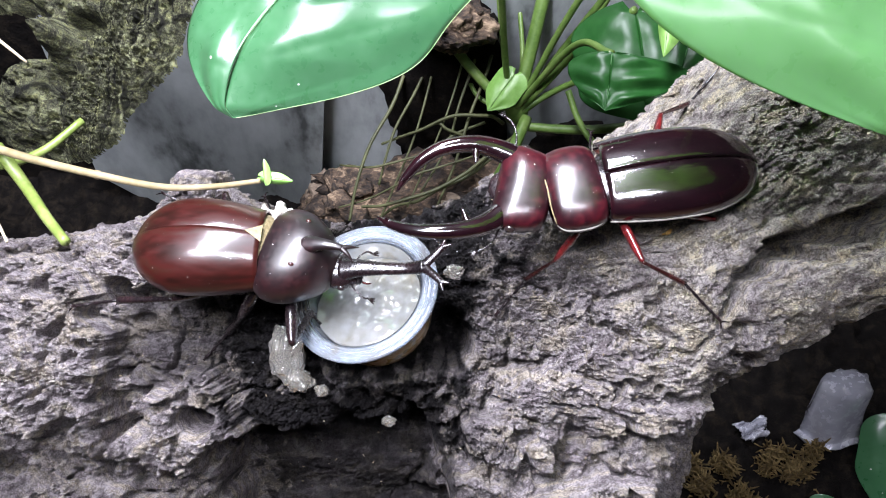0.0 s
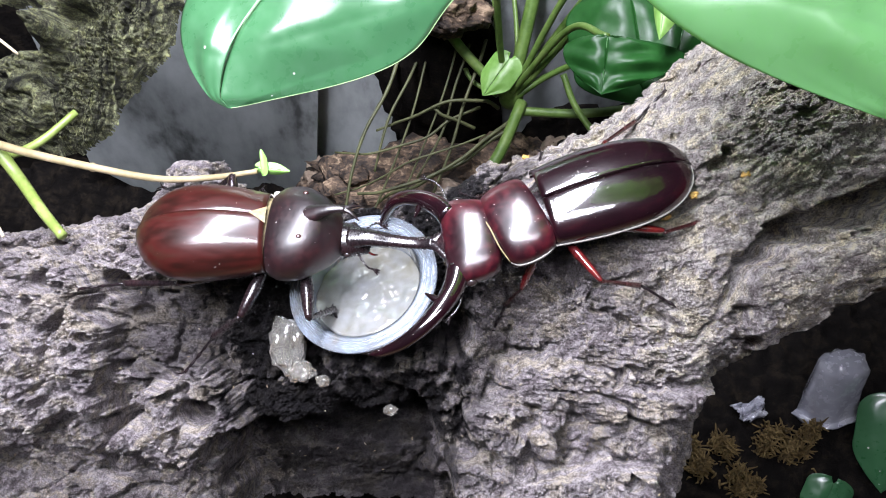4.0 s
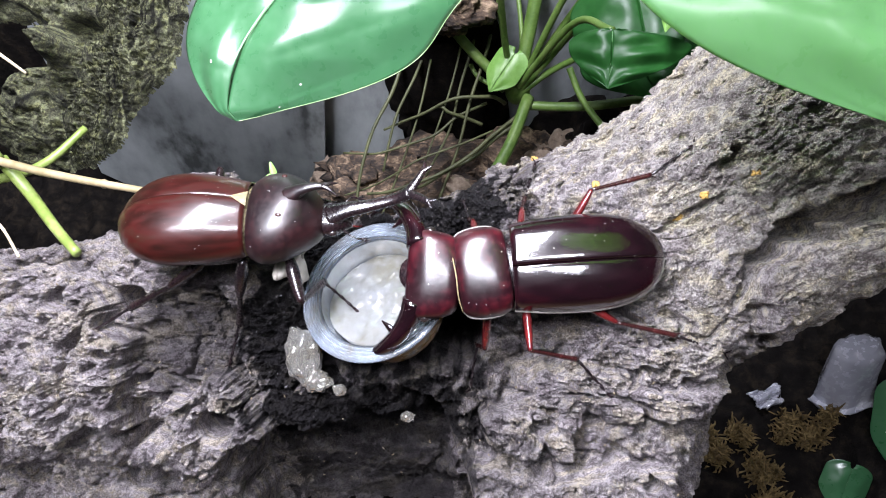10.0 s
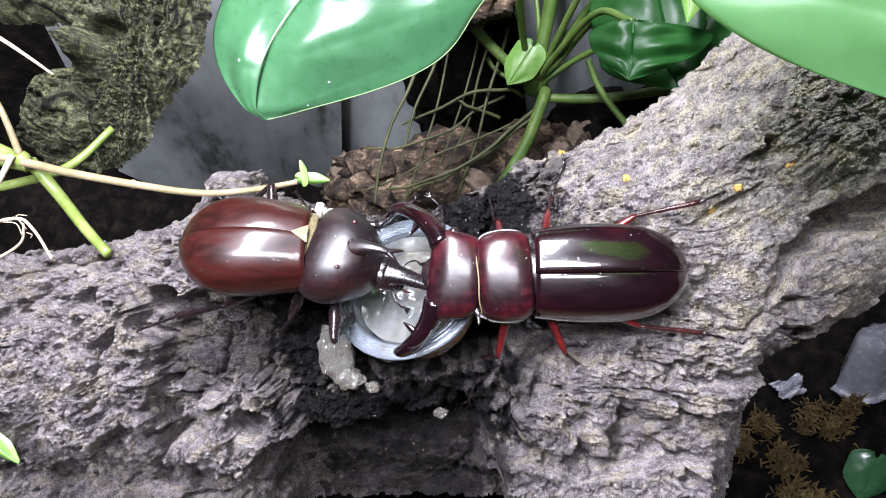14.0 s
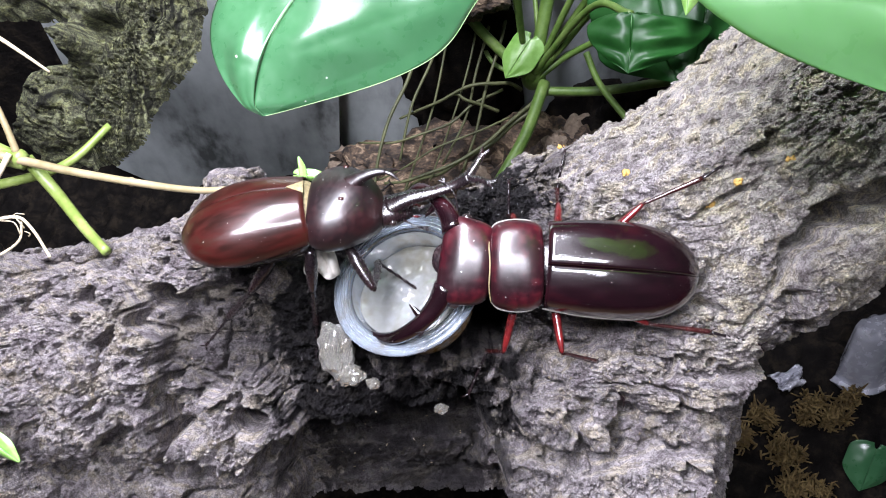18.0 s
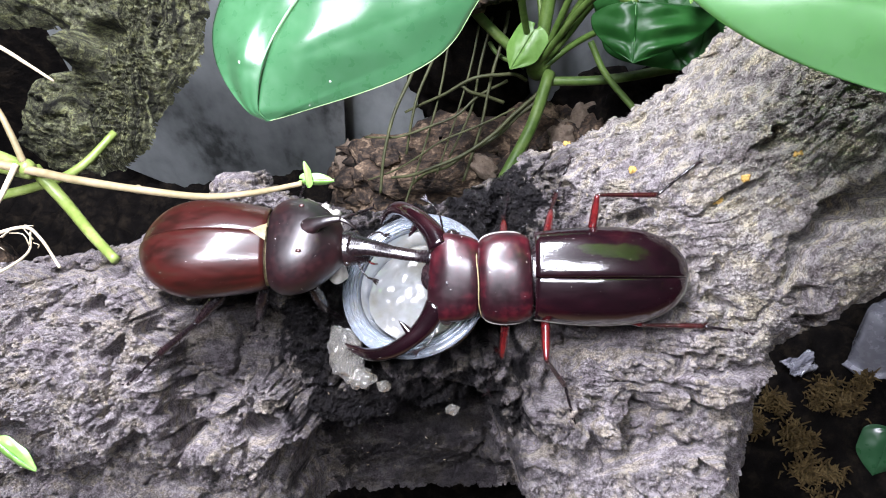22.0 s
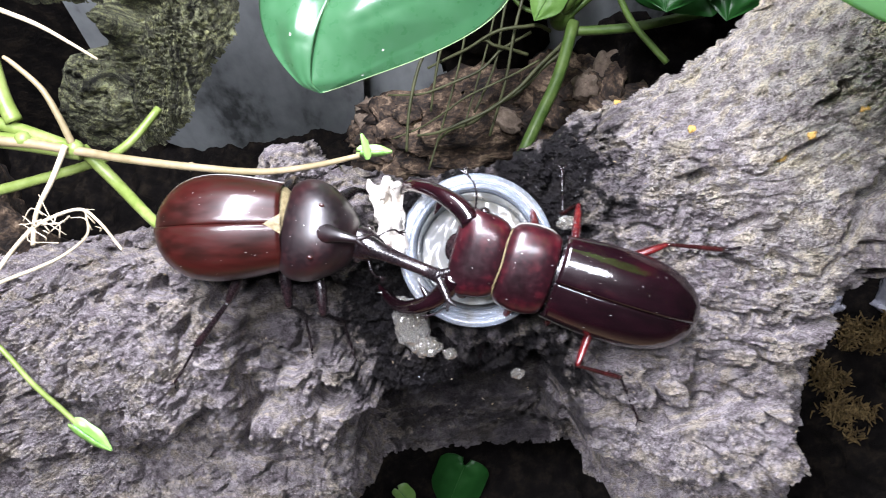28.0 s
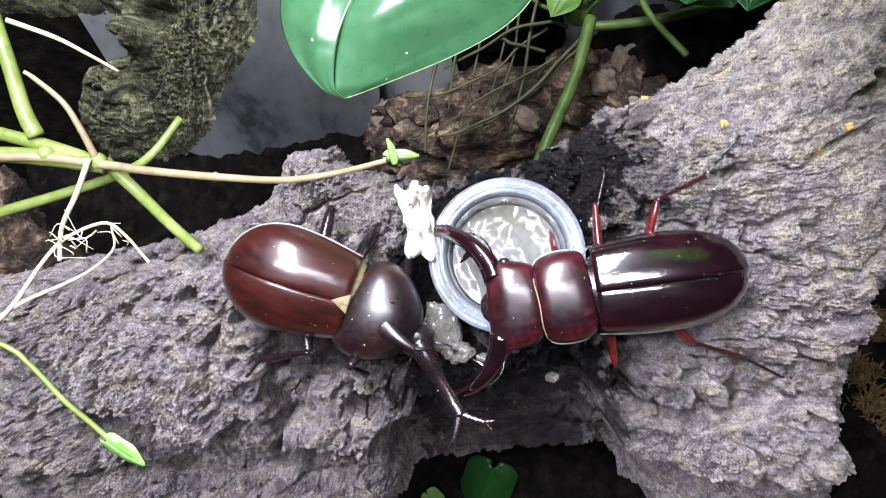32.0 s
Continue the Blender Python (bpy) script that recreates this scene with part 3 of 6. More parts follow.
    N += (fo - 0.5) * 2.0 * rough_part - 7.0 * np.exp(-((f2 - f1) / 0.05) ** 2) * step(-0.2, 0.1, fbm(X / 14, V / 14, 2, 92)) * rough_part
    # long cracks in the branch
    crack = np.abs(grad_noise(al / 30, ac / 5.5, 45))
    N -= 1.4 * np.exp(-(crack / 0.05) ** 2) * step(0.0, 0.3, fbm(X / 20, V / 20, 2, 46) + 0.2)
    # raised fibres where the cork is gone
    bare = step(0.0, 0.22, fbm(X / 17, V / 17, 3, 43) + 0.42 * smoothness + 0.5 * blob(X, V, -66, -52, 17, 13, 0, 4) - 0.06)
    grain = 0.55 - np.abs(grad_noise(al / 13, ac / 1.9, 41)) * 1.6 + 0.45 * grad_noise(al / 7, ac / 0.95, 42) + 0.35 * grad_noise(al / 30, ac / 4, 44)
    N += 0.95 * grain * np.minimum(1, d / 4) * bare * (1 - rec) * (1 - hol)
    pits = cells(X / 3.4, V / 3.4, 51)
    N -= 1.8 * np.exp(-(pits[0] / 0.2) ** 2) * (pits[2] > 0.66) * rough_part
    big = cells(X / 9.5, V / 8.5, 53)
    N -= 6.0 * np.exp(-(big[0] / 0.15) ** 4) * (big[2] > 0.72) * calm
    for cx, cy, rx, ry, turn in ((38, 2, 5.5, 1.6, 8), (69, 17, 5, 1.8, 10), (46, -12, 7, 1.2, 20), (60, 6, 8, 1.0, 30), (22, -32, 5, 1.6, 10), (-104, -22, 4, 1.5, 30), (-84, -20, 3, 2, 0)):
        N -= 5.0 * blob(X, V, cx, cy, rx, ry, turn, 4)
    return N - holes * 1.5


HOLLOW = [(-91, -13), (-92, -33), (-82, -38), (-62, -33), (-57, -18), (-70, -8)]
PLATES = [([(-150, 0), (-98, -5), (-94, -12), (-96, -18), (-91, -24), (-87, -32), (-92, -37), (-94, -47), (-101, -46), (-106, -49), (-110, -52), (-127, -49), (-125, -43), (-131, -40), (-154, -37)], 11, 1.0),
          ([(-81, -39), (-75, -39), (-61, -34), (-59, -37), (-55, -49), (-56, -55), (-62, -55), (-75, -61), (-80, -64), (-90, -64), (-94, -55), (-92, -52), (-85, -51), (-80, -46)], 11, 1.0),
          ([(-87, -33), (-84, -32), (-74, -40), (-81, -42), (-87, -37)], 6, 1.2),
          ([(-37, -30), (-23, -29), (-4, -30), (0, -37), (2, -45), (-16, -41), (-30, -37)], 3.5, 2.0),
          ([(3, -49), (7, -43), (14, -42), (21, -46), (31, -46), (29, -59), (18, -59), (13, -56), (7, -55)], 9, 1.2),
          ([(-6, -69), (3, -59), (18, -60), (29, -60), (39, -58), (50, -61), (54, -66), (57, -78), (-8, -74)], 11, 1.4),
          ([(13, -34), (22, -34), (30, -33), (46, -37), (59, -41), (70, -39), (73, -43), (59, -47), (49, -47), (32, -46), (21, -46), (14, -41)], 7, 1.4),
          ([(72, -8), (84, -5), (120, 2), (160, 10), (160, -10), (110, -18), (84, -32), (74, -24)], 6.0, 1.5)]


def log_fibre(X, V):
    """Coordinates along and across the wood's grain, which swings up into the branch."""
    wx, wv = X + 2 * fbm(X / 18, V / 18, 3, 65), V + 2 * fbm(X / 18, V / 18, 3, 66)
    a = radians(30) * step(0, 70, X + V * 0.5) + 0.22 * grad_noise(X / 50, V / 50, 67)
    wx, wv = wx - 62, wv - 8
    return np.stack([wx * np.cos(a) + wv * np.sin(a), -wx * np.sin(a) + wv * np.cos(a)], -1)


# Sap round the cup; below the lip the black is painted-in shade.
def log_soak_shade(X, V, N):
    edge = inside_distance(X + 7 * fbm(X / 9, V / 9, 5, 61), V + 7 * fbm(X / 9, V / 9, 5, 62), SAP_AND_SHADE)
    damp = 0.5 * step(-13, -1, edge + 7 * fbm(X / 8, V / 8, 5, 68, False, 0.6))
    # the hollow: damp brown wood, with its shade darkened in as well
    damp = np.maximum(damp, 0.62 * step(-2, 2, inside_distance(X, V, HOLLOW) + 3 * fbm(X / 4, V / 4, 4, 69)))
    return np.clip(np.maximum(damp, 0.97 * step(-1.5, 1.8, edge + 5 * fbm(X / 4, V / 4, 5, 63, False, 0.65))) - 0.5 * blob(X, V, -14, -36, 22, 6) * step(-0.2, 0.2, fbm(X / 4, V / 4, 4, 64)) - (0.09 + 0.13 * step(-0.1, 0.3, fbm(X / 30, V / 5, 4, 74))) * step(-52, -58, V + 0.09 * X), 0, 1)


# reaches past the wet bark over the recess, whose black is painted shade
SAP_AND_SHADE = [(-64, -16), (-48, -6), (-44, 2), (-38, 9), (-20, 12), (0, 14), (5, 20), (17, 19), (19, 3), (10, -8), (6, -20), (6, -30), (1, -42), (5, -56), (0, -72), (2, -104), (-56, -104), (-58, -60), (-57, -47), (-52, -38), (-60, -33), (-66, -24)]


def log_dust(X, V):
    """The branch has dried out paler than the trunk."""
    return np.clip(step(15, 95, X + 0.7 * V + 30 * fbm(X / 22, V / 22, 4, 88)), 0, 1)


def log_back(X, V, d):
    return -10 - 1.9 * np.minimum(d, 26)


rough_body("bark_log", BARK, LOG, 0.38, log_height, log_back, (-198, 164, -110, 98), log_soak_shade,
           "weathered grey cork bark log with a black sappy hollow and a recess painted in shade", "log", log_fibre, dust=log_dust)

# ---- the mossy log behind ----
LOG2 = [(-175, 120), (-72, 120), (-82, 95), (-88, 72), (-91, 62), (-99, 53), (-107, 46), (-110, 37), (-119, 30), (-134, 29), (-146, 33), (-155, 42), (-151, 58), (-146, 66), (-138, 70), (-136, 78), (-150, 80), (-172, 84), (-190, 100)]


def log2_grain(X, V):
    """Grain that circles the broken foot of the log and runs up its side."""
    wx, wv = X + 4 * fbm(X / 16, V / 16, 3, 165), V + 4 * fbm(X / 16, V / 16, 3, 166)
    a = radians(-20) + radians(80) * step(-122, -104, X - 0.35 * (V - 50))
    return np.stack([wx * np.cos(a) + wv * np.sin(a), -wx * np.sin(a) + wv * np.cos(a)], -1)


def log2_height(X, V, d):
    R = 26.0
    N = -46 - 1.2 * R * (1 - np.sqrt(np.clip(1 - (1 - np.minimum((d + 2.5) / R, 1)) ** 2, 0, 1)))
    al, ac = log2_grain(X, V).transpose(2, 0, 1)
    calm = np.minimum(1, d / 6)
    rag, rag2 = fbm(X / 7, V / 7, 4, 123), fbm(X / 7 + 31, V / 7, 4, 124)
    for sx, sy, amp, tilt, seed in ((30, 11, 5.0, 3.5, 103), (13, 4.6, 2.6, 2.0, 111)):
        d1, d2, own, tip = flakes((al + 4 * rag) / sx, (ac + 4 * rag2) / sy, seed)
        N += ((own - 0.5) * amp + tilt * tip - 0.6 * amp * np.exp(-((d2 - d1) / 0.06) ** 2)) * calm
    N += (1.0 * grad_noise(al / 16, ac / 1.9, 141) + 0.5 * grad_noise(al / 9, ac / 1.2, 142) + 0.5 * rag) * calm
    # the black cavity with a knob in its mouth, and the lobe above it
    N -= 30 * blob(X, V, -147, 69.5, 19, 5.5, -8, 6) + 16 * blob(X, V, -118, 73, 8, 3.5, 0, 4)
    N += 20 * blob(X, V, -124, 68, 5, 7, 30, 4) - 9 * blob(X, V, -125.5, 65, 2, 2.5, 0, 4)
    return N


rough_body("mossy_log", BARK2, LOG2, 0.62, log2_height, lambda X, V, d: -62 - 1.5 * np.minimum(d, 30), (-240, -50, 18, 118), None,
           "grey-green mossy driftwood log with torn grain", "log", log2_grain, fray=0.5)

# ---- the tank: bed, back plate, table and room ----
def slab(name, lo, hi, material, label="", kind="structure"):
    bm = bmesh.new()
    bmesh.ops.create_cube(bm, size=1)
    for v in bm.verts:
        v.co = Vector([lo[i] + (v.co[i] + 0.5) * (hi[i] - lo[i]) for i in range(3)])
    bmesh.ops.bevel(bm, geom=bm.edges[:], offset=0.001, segments=2, affect="EDGES")
    return tagged(part(name, bm, material, smooth=False), label, kind=kind)


def soil_bed():
    x, y = np.arange(-0.30, 0.30, 0.0022), np.arange(-0.10, 0.345, 0.0022)
    X, Y = np.meshgrid(x, y)
    Z = 0.006 * fbm(X / 0.05, Y / 0.05, 4, 201) + 0.004 * fbm(X / 0.008, Y / 0.008, 3, 202)
    c = cells(X / 0.012, Y / 0.012, 203)
    Z += 0.005 * np.maximum(0, 0.5 - c[0]) * (c[2] > 0.5)
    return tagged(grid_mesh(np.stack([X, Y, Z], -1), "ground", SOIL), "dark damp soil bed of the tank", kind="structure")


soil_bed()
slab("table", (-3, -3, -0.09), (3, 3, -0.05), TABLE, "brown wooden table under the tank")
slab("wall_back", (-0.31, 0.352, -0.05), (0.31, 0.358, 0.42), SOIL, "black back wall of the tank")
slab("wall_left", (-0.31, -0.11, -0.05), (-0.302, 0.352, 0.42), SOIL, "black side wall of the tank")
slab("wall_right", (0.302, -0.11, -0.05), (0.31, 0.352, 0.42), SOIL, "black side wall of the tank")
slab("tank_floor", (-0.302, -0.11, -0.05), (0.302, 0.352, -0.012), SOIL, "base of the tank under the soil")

# a grey plastic plate leans against the back wall
bm = bmesh.new()
pl = [(-0.178, -0.012), (-0.077, -0.012), (-0.061, 0.105), (-0.040, 0.20), (-0.15, 0.24), (-0.20, 0.15), (-0.207, 0.02)]
vs = [bm.verts.new((x, 0.326, z)) for x, z in pl]
f = bm.faces.new(vs)
r = bmesh.ops.extrude_face_region(bm, geom=[f])
for v in r["geom"]:
    if isinstance(v, bmesh.types.BMVert):
        v.co.y += 0.003
bmesh.ops.recalc_face_normals(bm, faces=bm.faces[:])
tagged(part("plastic_plate", bm, PANEL, smooth=False), "scuffed grey plastic plate standing at the back of the tank", "plate")


# a second grey pane stands behind the plant
bm = bmesh.new()
vs = [bm.verts.new((x, 0.340, z)) for x, z in ((-0.088, -0.012), (0.125, -0.012), (0.135, 0.25), (-0.06, 0.25))]
r = bmesh.ops.extrude_face_region(bm, geom=[bm.faces.new(vs)])
for v in r["geom"]:
    if isinstance(v, bmesh.types.BMVert):
        v.co.y += 0.003
bmesh.ops.recalc_face_normals(bm, faces=bm.faces[:])
tagged(part("plastic_plate", bm, PANEL, smooth=False), "dim grey plastic plate behind the green plant", "plate")


# ---- loose wood on the bed ----
def wood_lump(cx, cy, cz, sx, sy, sz, seed, material=DARKWOOD, turn=0.0, label="", n=70):
    """A torn lump of rotten wood."""
    th, ph = np.meshgrid(np.linspace(0, 2 * np.pi, n, endpoint=False), np.linspace(0.02, np.pi - 0.02, n // 2))
    d = np.stack([np.sin(ph) * np.cos(th), np.sin(ph) * np.sin(th), np.cos(ph)], -1)
    k = np.array([[1 + 0.34 * noise.fractal(Vector(p) * 1.7 + Vector((seed, 0, 0)), 0.7, 2.0, 6) for p in row] for row in d])
    P = d * k[..., None] * np.array([sx, sy, sz])
    ob = grid_mesh(P, "wood_chunk", material, close_u=True)
    ob.matrix_world = pose(cx, cy, cz, 0, 0, turn)
    return tagged(ob, label, "wood", "wood on the soil")


wood_lump(-0.015, 0.296, 0.022, 0.058, 0.026, 0.034, 3, label="reddish-brown rotten wood chunk lying on the soil", turn=4)
wood_lump(0.050, 0.292, 0.026, 0.045, 0.03, 0.038, 9, label="dark crumbling wood chunk on the soil", turn=-12)
wood_lump(-0.052, 0.305, 0.012, 0.03, 0.022, 0.022, 14, label="small brown wood chunk on the soil")
wood_lump(-0.262, 0.22, 0.08, 0.04, 0.04, 0.10, 21, label="dark upright stump behind the vine", n=90)
# this slab takes the near-black soil colour
wood_lump(0.002, 0.330, 0.075, 0.030, 0.012, 0.075, 31, SOIL, label="black slab of wood against the back wall")
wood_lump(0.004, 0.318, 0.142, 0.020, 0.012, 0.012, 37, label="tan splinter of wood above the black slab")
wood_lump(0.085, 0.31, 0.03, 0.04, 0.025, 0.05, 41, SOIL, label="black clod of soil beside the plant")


def chip_heap(count, seed):
    """Chips of bark and rotten wood that lie on the large chunks."""
    rng = random.Random(seed)
    for k in range(count):
        bx, by, bz, ax, ay, az = rng.choice(((-0.015, 0.296, 0.022, 0.058, 0.026, 0.034), (0.050, 0.292, 0.026, 0.045, 0.03, 0.038), (-0.052, 0.305, 0.012, 0.03, 0.022, 0.022)))
        u, w = rng.uniform(-0.85, 0.85), rng.uniform(-0.8, 0.35)
        if u * u + w * w > 0.9:
            continue
        r = rng.uniform(0.003, 0.008)
        z = bz + az * math.sqrt(1 - u * u - w * w) * 0.92
        tan = rng.random() < 0.45
        wood_lump(bx + ax * u, by + ay * w, z, r * rng.uniform(1.0, 1.9), r, r * 0.7, 50 + k, TANWOOD if tan else DARKWOOD, rng.uniform(0, 180),
                  "pale tan chip of rotten wood" if tan else "dark brown chip of rotten wood", 26).name = "wood_chip"


TANWOOD = mat("tan_wood", [(0.10, 0.07, 0.05), (0.22, 0.165, 0.12), (0.36, 0.29, 0.22)], scale=130, rough=(0.7, 0.95), bump=0.9, distance=0.002)
chip_heap(46, 6)


def moss_tuft(cx, cy, r, seed, count=420):
    """Strands in a few uneven clumps."""
    rng = random.Random(seed)
    bm = bmesh.new()
    clumps = [(cx + rng.uniform(-1, 1) * r, cy + rng.uniform(-0.7, 0.7) * r, r * rng.uniform(0.15, 0.42)) for _ in range(9)]
    for _ in range(count):
        x, y, q0 = rng.choice(clumps)
        a, q = rng.uniform(0, 6.28), abs(rng.gauss(0, 0.6))
        h = max(0.0, 1 - q * 0.6)
        p = Vector((x + q * q0 * math.cos(a), y + q * q0 * math.sin(a), 0.001 + 0.014 * h * rng.random()))
        e = p + Vector((rng.uniform(-1, 1), rng.uniform(-1, 1), rng.uniform(0.0, 1.2))) * rng.uniform(0.002, 0.006)
        m = (p + e) / 2 + Vector((rng.uniform(-1, 1), rng.uniform(-1, 1), rng.uniform(0, 1))) * 0.0015
        tube_bm([p, m, e], [0.0004, 0.00055, 0.0002], 4, bm)
    return tagged(part("dry_moss", bm, MOSSM), "tuft of dry yellow-brown moss on the soil", "moss", "moss on the soil", "stuff")


moss_tuft(0.135, 0.142, 0.018, 1, 1100)
moss_tuft(0.172, 0.150, 0.013, 2, 700)
moss_tuft(0.152, 0.112, 0.011, 3, 420)


# ---- leaves and stems ----
def leaf(name, tip, along, across, length, half_l, half_r, fold_l, fold_r, material, label, curl=0.12, group="", rib=True, wave=0.0, stem=None, heart=0.12, seed=1, rise_l=0.52, rise_r=0.52, shape=None, bend=0.0, camber=0.12, veins=0.0, rim=False):
    """A heart-shaped leaf from its tip to its base. fold: degrees by which each half bends back from the midrib."""
    root = new(name)
    root.matrix_world = Matrix.Identity(4)
    tip = Vector(tip)
    a = Vector(along).normalized()
    c = (Vector(across) - a * Vector(across).dot(a)).normalized()
    up = a.cross(c) * -1
    if up.dot(SLOPE.to_3x3() @ Vector((0, 0, 1))) < 0:
        up = -up
    ns, nw = 90, 30
    def spine(s):
        y = length * s
        x = bend * y * y if y < 0.03 else bend * (0.0009 + 0.06 * (y - 0.03))
        hook = 0.0022 * math.exp(-(y / 0.0018) ** 2) if shape else 0.0
        return tip + a * y + c * (x + hook) - up * (curl * length * (s - 0.45) ** 2 + 0.8 * hook)
    for side, half, fold, nm in ((-1, half_l, fold_l, "blade"), (1, half_r, fold_r, "blade")):
        P = np.zeros((ns, nw, 3))
        for i in range(ns):
            s = (i / (ns - 1)) ** (1.5 if shape else 1.0)
            if shape:
                W, s0, pw = shape[0 if side < 0 else 1]
                w = W / half * (1 - (1 - min(1, length * s / s0)) ** pw)
                w *= 1 if s < 0.8 else math.sqrt(max(0.0, 1 - ((s - 0.8) / 0.2) ** 2)) * 0.85 + 0.15
            else:
                rise = rise_r if side > 0 else rise_l
                w = math.sin(math.pi / 2 * min(1, s / rise)) * (1 if s < 0.8 else math.sqrt(max(0.0, 1 - ((s - 0.8) / 0.2) ** 2)) * 0.85 + 0.15)
            w = max(0.008, w)
            m = spine(s)
            for j in range(nw):
                q = j / (nw - 1)
                out = half * w * q
                back = heart * length * q * q * max(0, s - 0.5) * 2
                fa = radians(fold) * min(1, 3.5 * q) * (0.55 + 0.45 * q)
                p = m + a * back + c * side * out * math.cos(fa) - up * out * math.sin(fa)
                p -= up * (camber * half * w * q * q - 0.05 * min(1, s * 6) * half * w * math.sin(math.pi * q ** 0.7) ** 2)
                ripple = (math.sin(s * 17 - q * 4.0) * q * (1 - q) * 1.6 + math.sin(s * 17 - q * 4.0) * q * 0.3) * min(1, s * 4)
                p += up * (wave * ripple * half * 0.06)
                if veins:
                    ph = (length * s - 0.35 * out) / 0.0125 * math.pi
                    p += up * veins * (abs(math.sin(ph)) ** 0.6 - 0.6) * math.sin(math.pi * min(1, q * 1.1)) * min(1, s * 8)
                p += up * 0.05 * half * noise.noise(Vector((s * 4, q * 2.5, seed + side))) * min(1, s * 5)
                P[i, j] = p
        if rim:
            part("margin", tube_bm([Vector(x) for x in P[:, -1]], 0.00014, 6), MARGIN, root, "pale leaf margin")
        b = grid_mesh(P, nm, material, root)
        md = b.modifiers.new("thickness", "SOLIDIFY")
        md.thickness = 0.0005
    if rib:
        pts = [spine(i / 40) + up * 0.0001 for i in range(41)]
        part("midrib", tube_bm(pts, [0.00006 + 0.00022 * i / 40 for i in range(41)], 8), RIB, root)
    if stem:
        part("stalk", tube_bm(smooth_path(stem, 20), 0.0016, 10), STEM, root)
    return tagged(root, label, "leaf", group)


MARGIN = mat("leaf_margin", [(0.10, 0.20, 0.06), (0.17, 0.27, 0.11), (0.24, 0.33, 0.17)], scale=200, rough=(0.4, 0.5), bump=0.0)
RIB = mat("leaf_rib", [(0.05, 0.16, 0.05), (0.08, 0.21, 0.07), (0.12, 0.26, 0.11)], scale=60, rough=(0.25, 0.4), bump=0.1, coat=0.3)
YOUNG = mat("young_leaf", [(0.11, 0.25, 0.04), (0.18, 0.34, 0.08), (0.26, 0.42, 0.14)], scale=60, rough=(0.3, 0.45), bump=0.15)
GS = SLOPE.to_3x3()


def D(x, v, n):
    return GS @ Vector((x, v, n))


leaf("philodendron_leaf", G(-60, 36, -6), D(0, 1, 0.06), D(1, 0, 0.05), 0.090, 0.038, 0.051, 16, 4, LEAF,
     "large glossy green heart-shaped leaf hanging over the log", group="big leaves", wave=0.8, shape=((0.038, 0.070, 2.0), (0.051, 0.024, 3.1)), bend=15.4, veins=0.00048, rim=True, curl=0.05,
     stem=[G(10, 121, -4), G(16, 150, -60), G(30, 90, -180), G(35, 70, -200)])
leaf("philodendron_leaf", G(72.1, 16.3, 95), D(0, 1, 0.06), D(1, 0, 0.06), 0.076, 0.0462, 0.031, 2, 20, LEAFY,
     "large pale green glossy leaf over the log's branch", group="big leaves", wave=0.7, seed=4, shape=((0.0462, 0.0336, 2.0), (0.031, 0.032, 2.0)), veins=0.00048, rim=True, curl=0.05,
     stem=[G(72.1, 92, 99.5), G(86, 135, 60), G(95, 150, -40), G(60, 110, -150), G(37, 70, -200)])
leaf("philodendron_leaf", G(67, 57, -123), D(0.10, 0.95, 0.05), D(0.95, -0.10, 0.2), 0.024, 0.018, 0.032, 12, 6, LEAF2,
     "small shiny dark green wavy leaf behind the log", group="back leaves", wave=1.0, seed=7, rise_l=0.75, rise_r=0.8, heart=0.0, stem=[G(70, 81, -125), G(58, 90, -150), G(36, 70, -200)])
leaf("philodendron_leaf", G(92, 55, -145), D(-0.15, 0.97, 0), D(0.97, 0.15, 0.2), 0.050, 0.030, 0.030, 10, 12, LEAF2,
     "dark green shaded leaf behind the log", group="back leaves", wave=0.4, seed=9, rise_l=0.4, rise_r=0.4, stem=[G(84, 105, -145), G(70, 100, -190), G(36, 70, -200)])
leaf("young_leaf", G(85, 74, -100), D(0.1, 0.95, 0.1), D(0.95, -0.1, 0.4), 0.034, 0.005, 0.009, 30, 30, YOUNG,
     "pale curled young leaf hanging by the branch", seed=13, stem=[G(88, 108, -100), G(80, 120, -140), G(38, 72, -200)])
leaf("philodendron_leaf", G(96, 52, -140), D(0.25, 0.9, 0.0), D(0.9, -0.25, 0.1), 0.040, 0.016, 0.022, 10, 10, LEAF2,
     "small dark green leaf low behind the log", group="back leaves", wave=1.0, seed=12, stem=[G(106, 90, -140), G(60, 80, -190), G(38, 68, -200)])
leaf("young_leaf", G(22, 68, -190), D(0.55, 0.75, 0.1), D(0.75, -0.55, 0.2), 0.022, 0.008, 0.009, 6, 6, YOUNG,
     "small light green round leaf on the plant's crown", seed=15, rib=False, stem=[G(34, 84, -191), G(37, 80, -200), G(36, 70, -203)])
leaf("philodendron_leaf", G(212, -128, -180), D(0.12, 0.9, 0.1), D(0.9, -0.1, 0.1), 0.044, 0.016, 0.024, 15, 15, LEAF,
     "green leaf of a seedling on the soil", group="seedling leaves", seed=18)
leaf("philodendron_leaf", G(176, -140, -172), D(0.3, 0.8, 0.1), D(0.8, -0.3, 0.1), 0.022, 0.011, 0.012, 10, 10, LEAF,
     "small green leaf of a seedling on the soil", group="seedling leaves", seed=20)
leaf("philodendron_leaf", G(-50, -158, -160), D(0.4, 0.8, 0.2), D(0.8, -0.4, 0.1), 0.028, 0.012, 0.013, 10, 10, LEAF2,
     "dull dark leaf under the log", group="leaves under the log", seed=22)
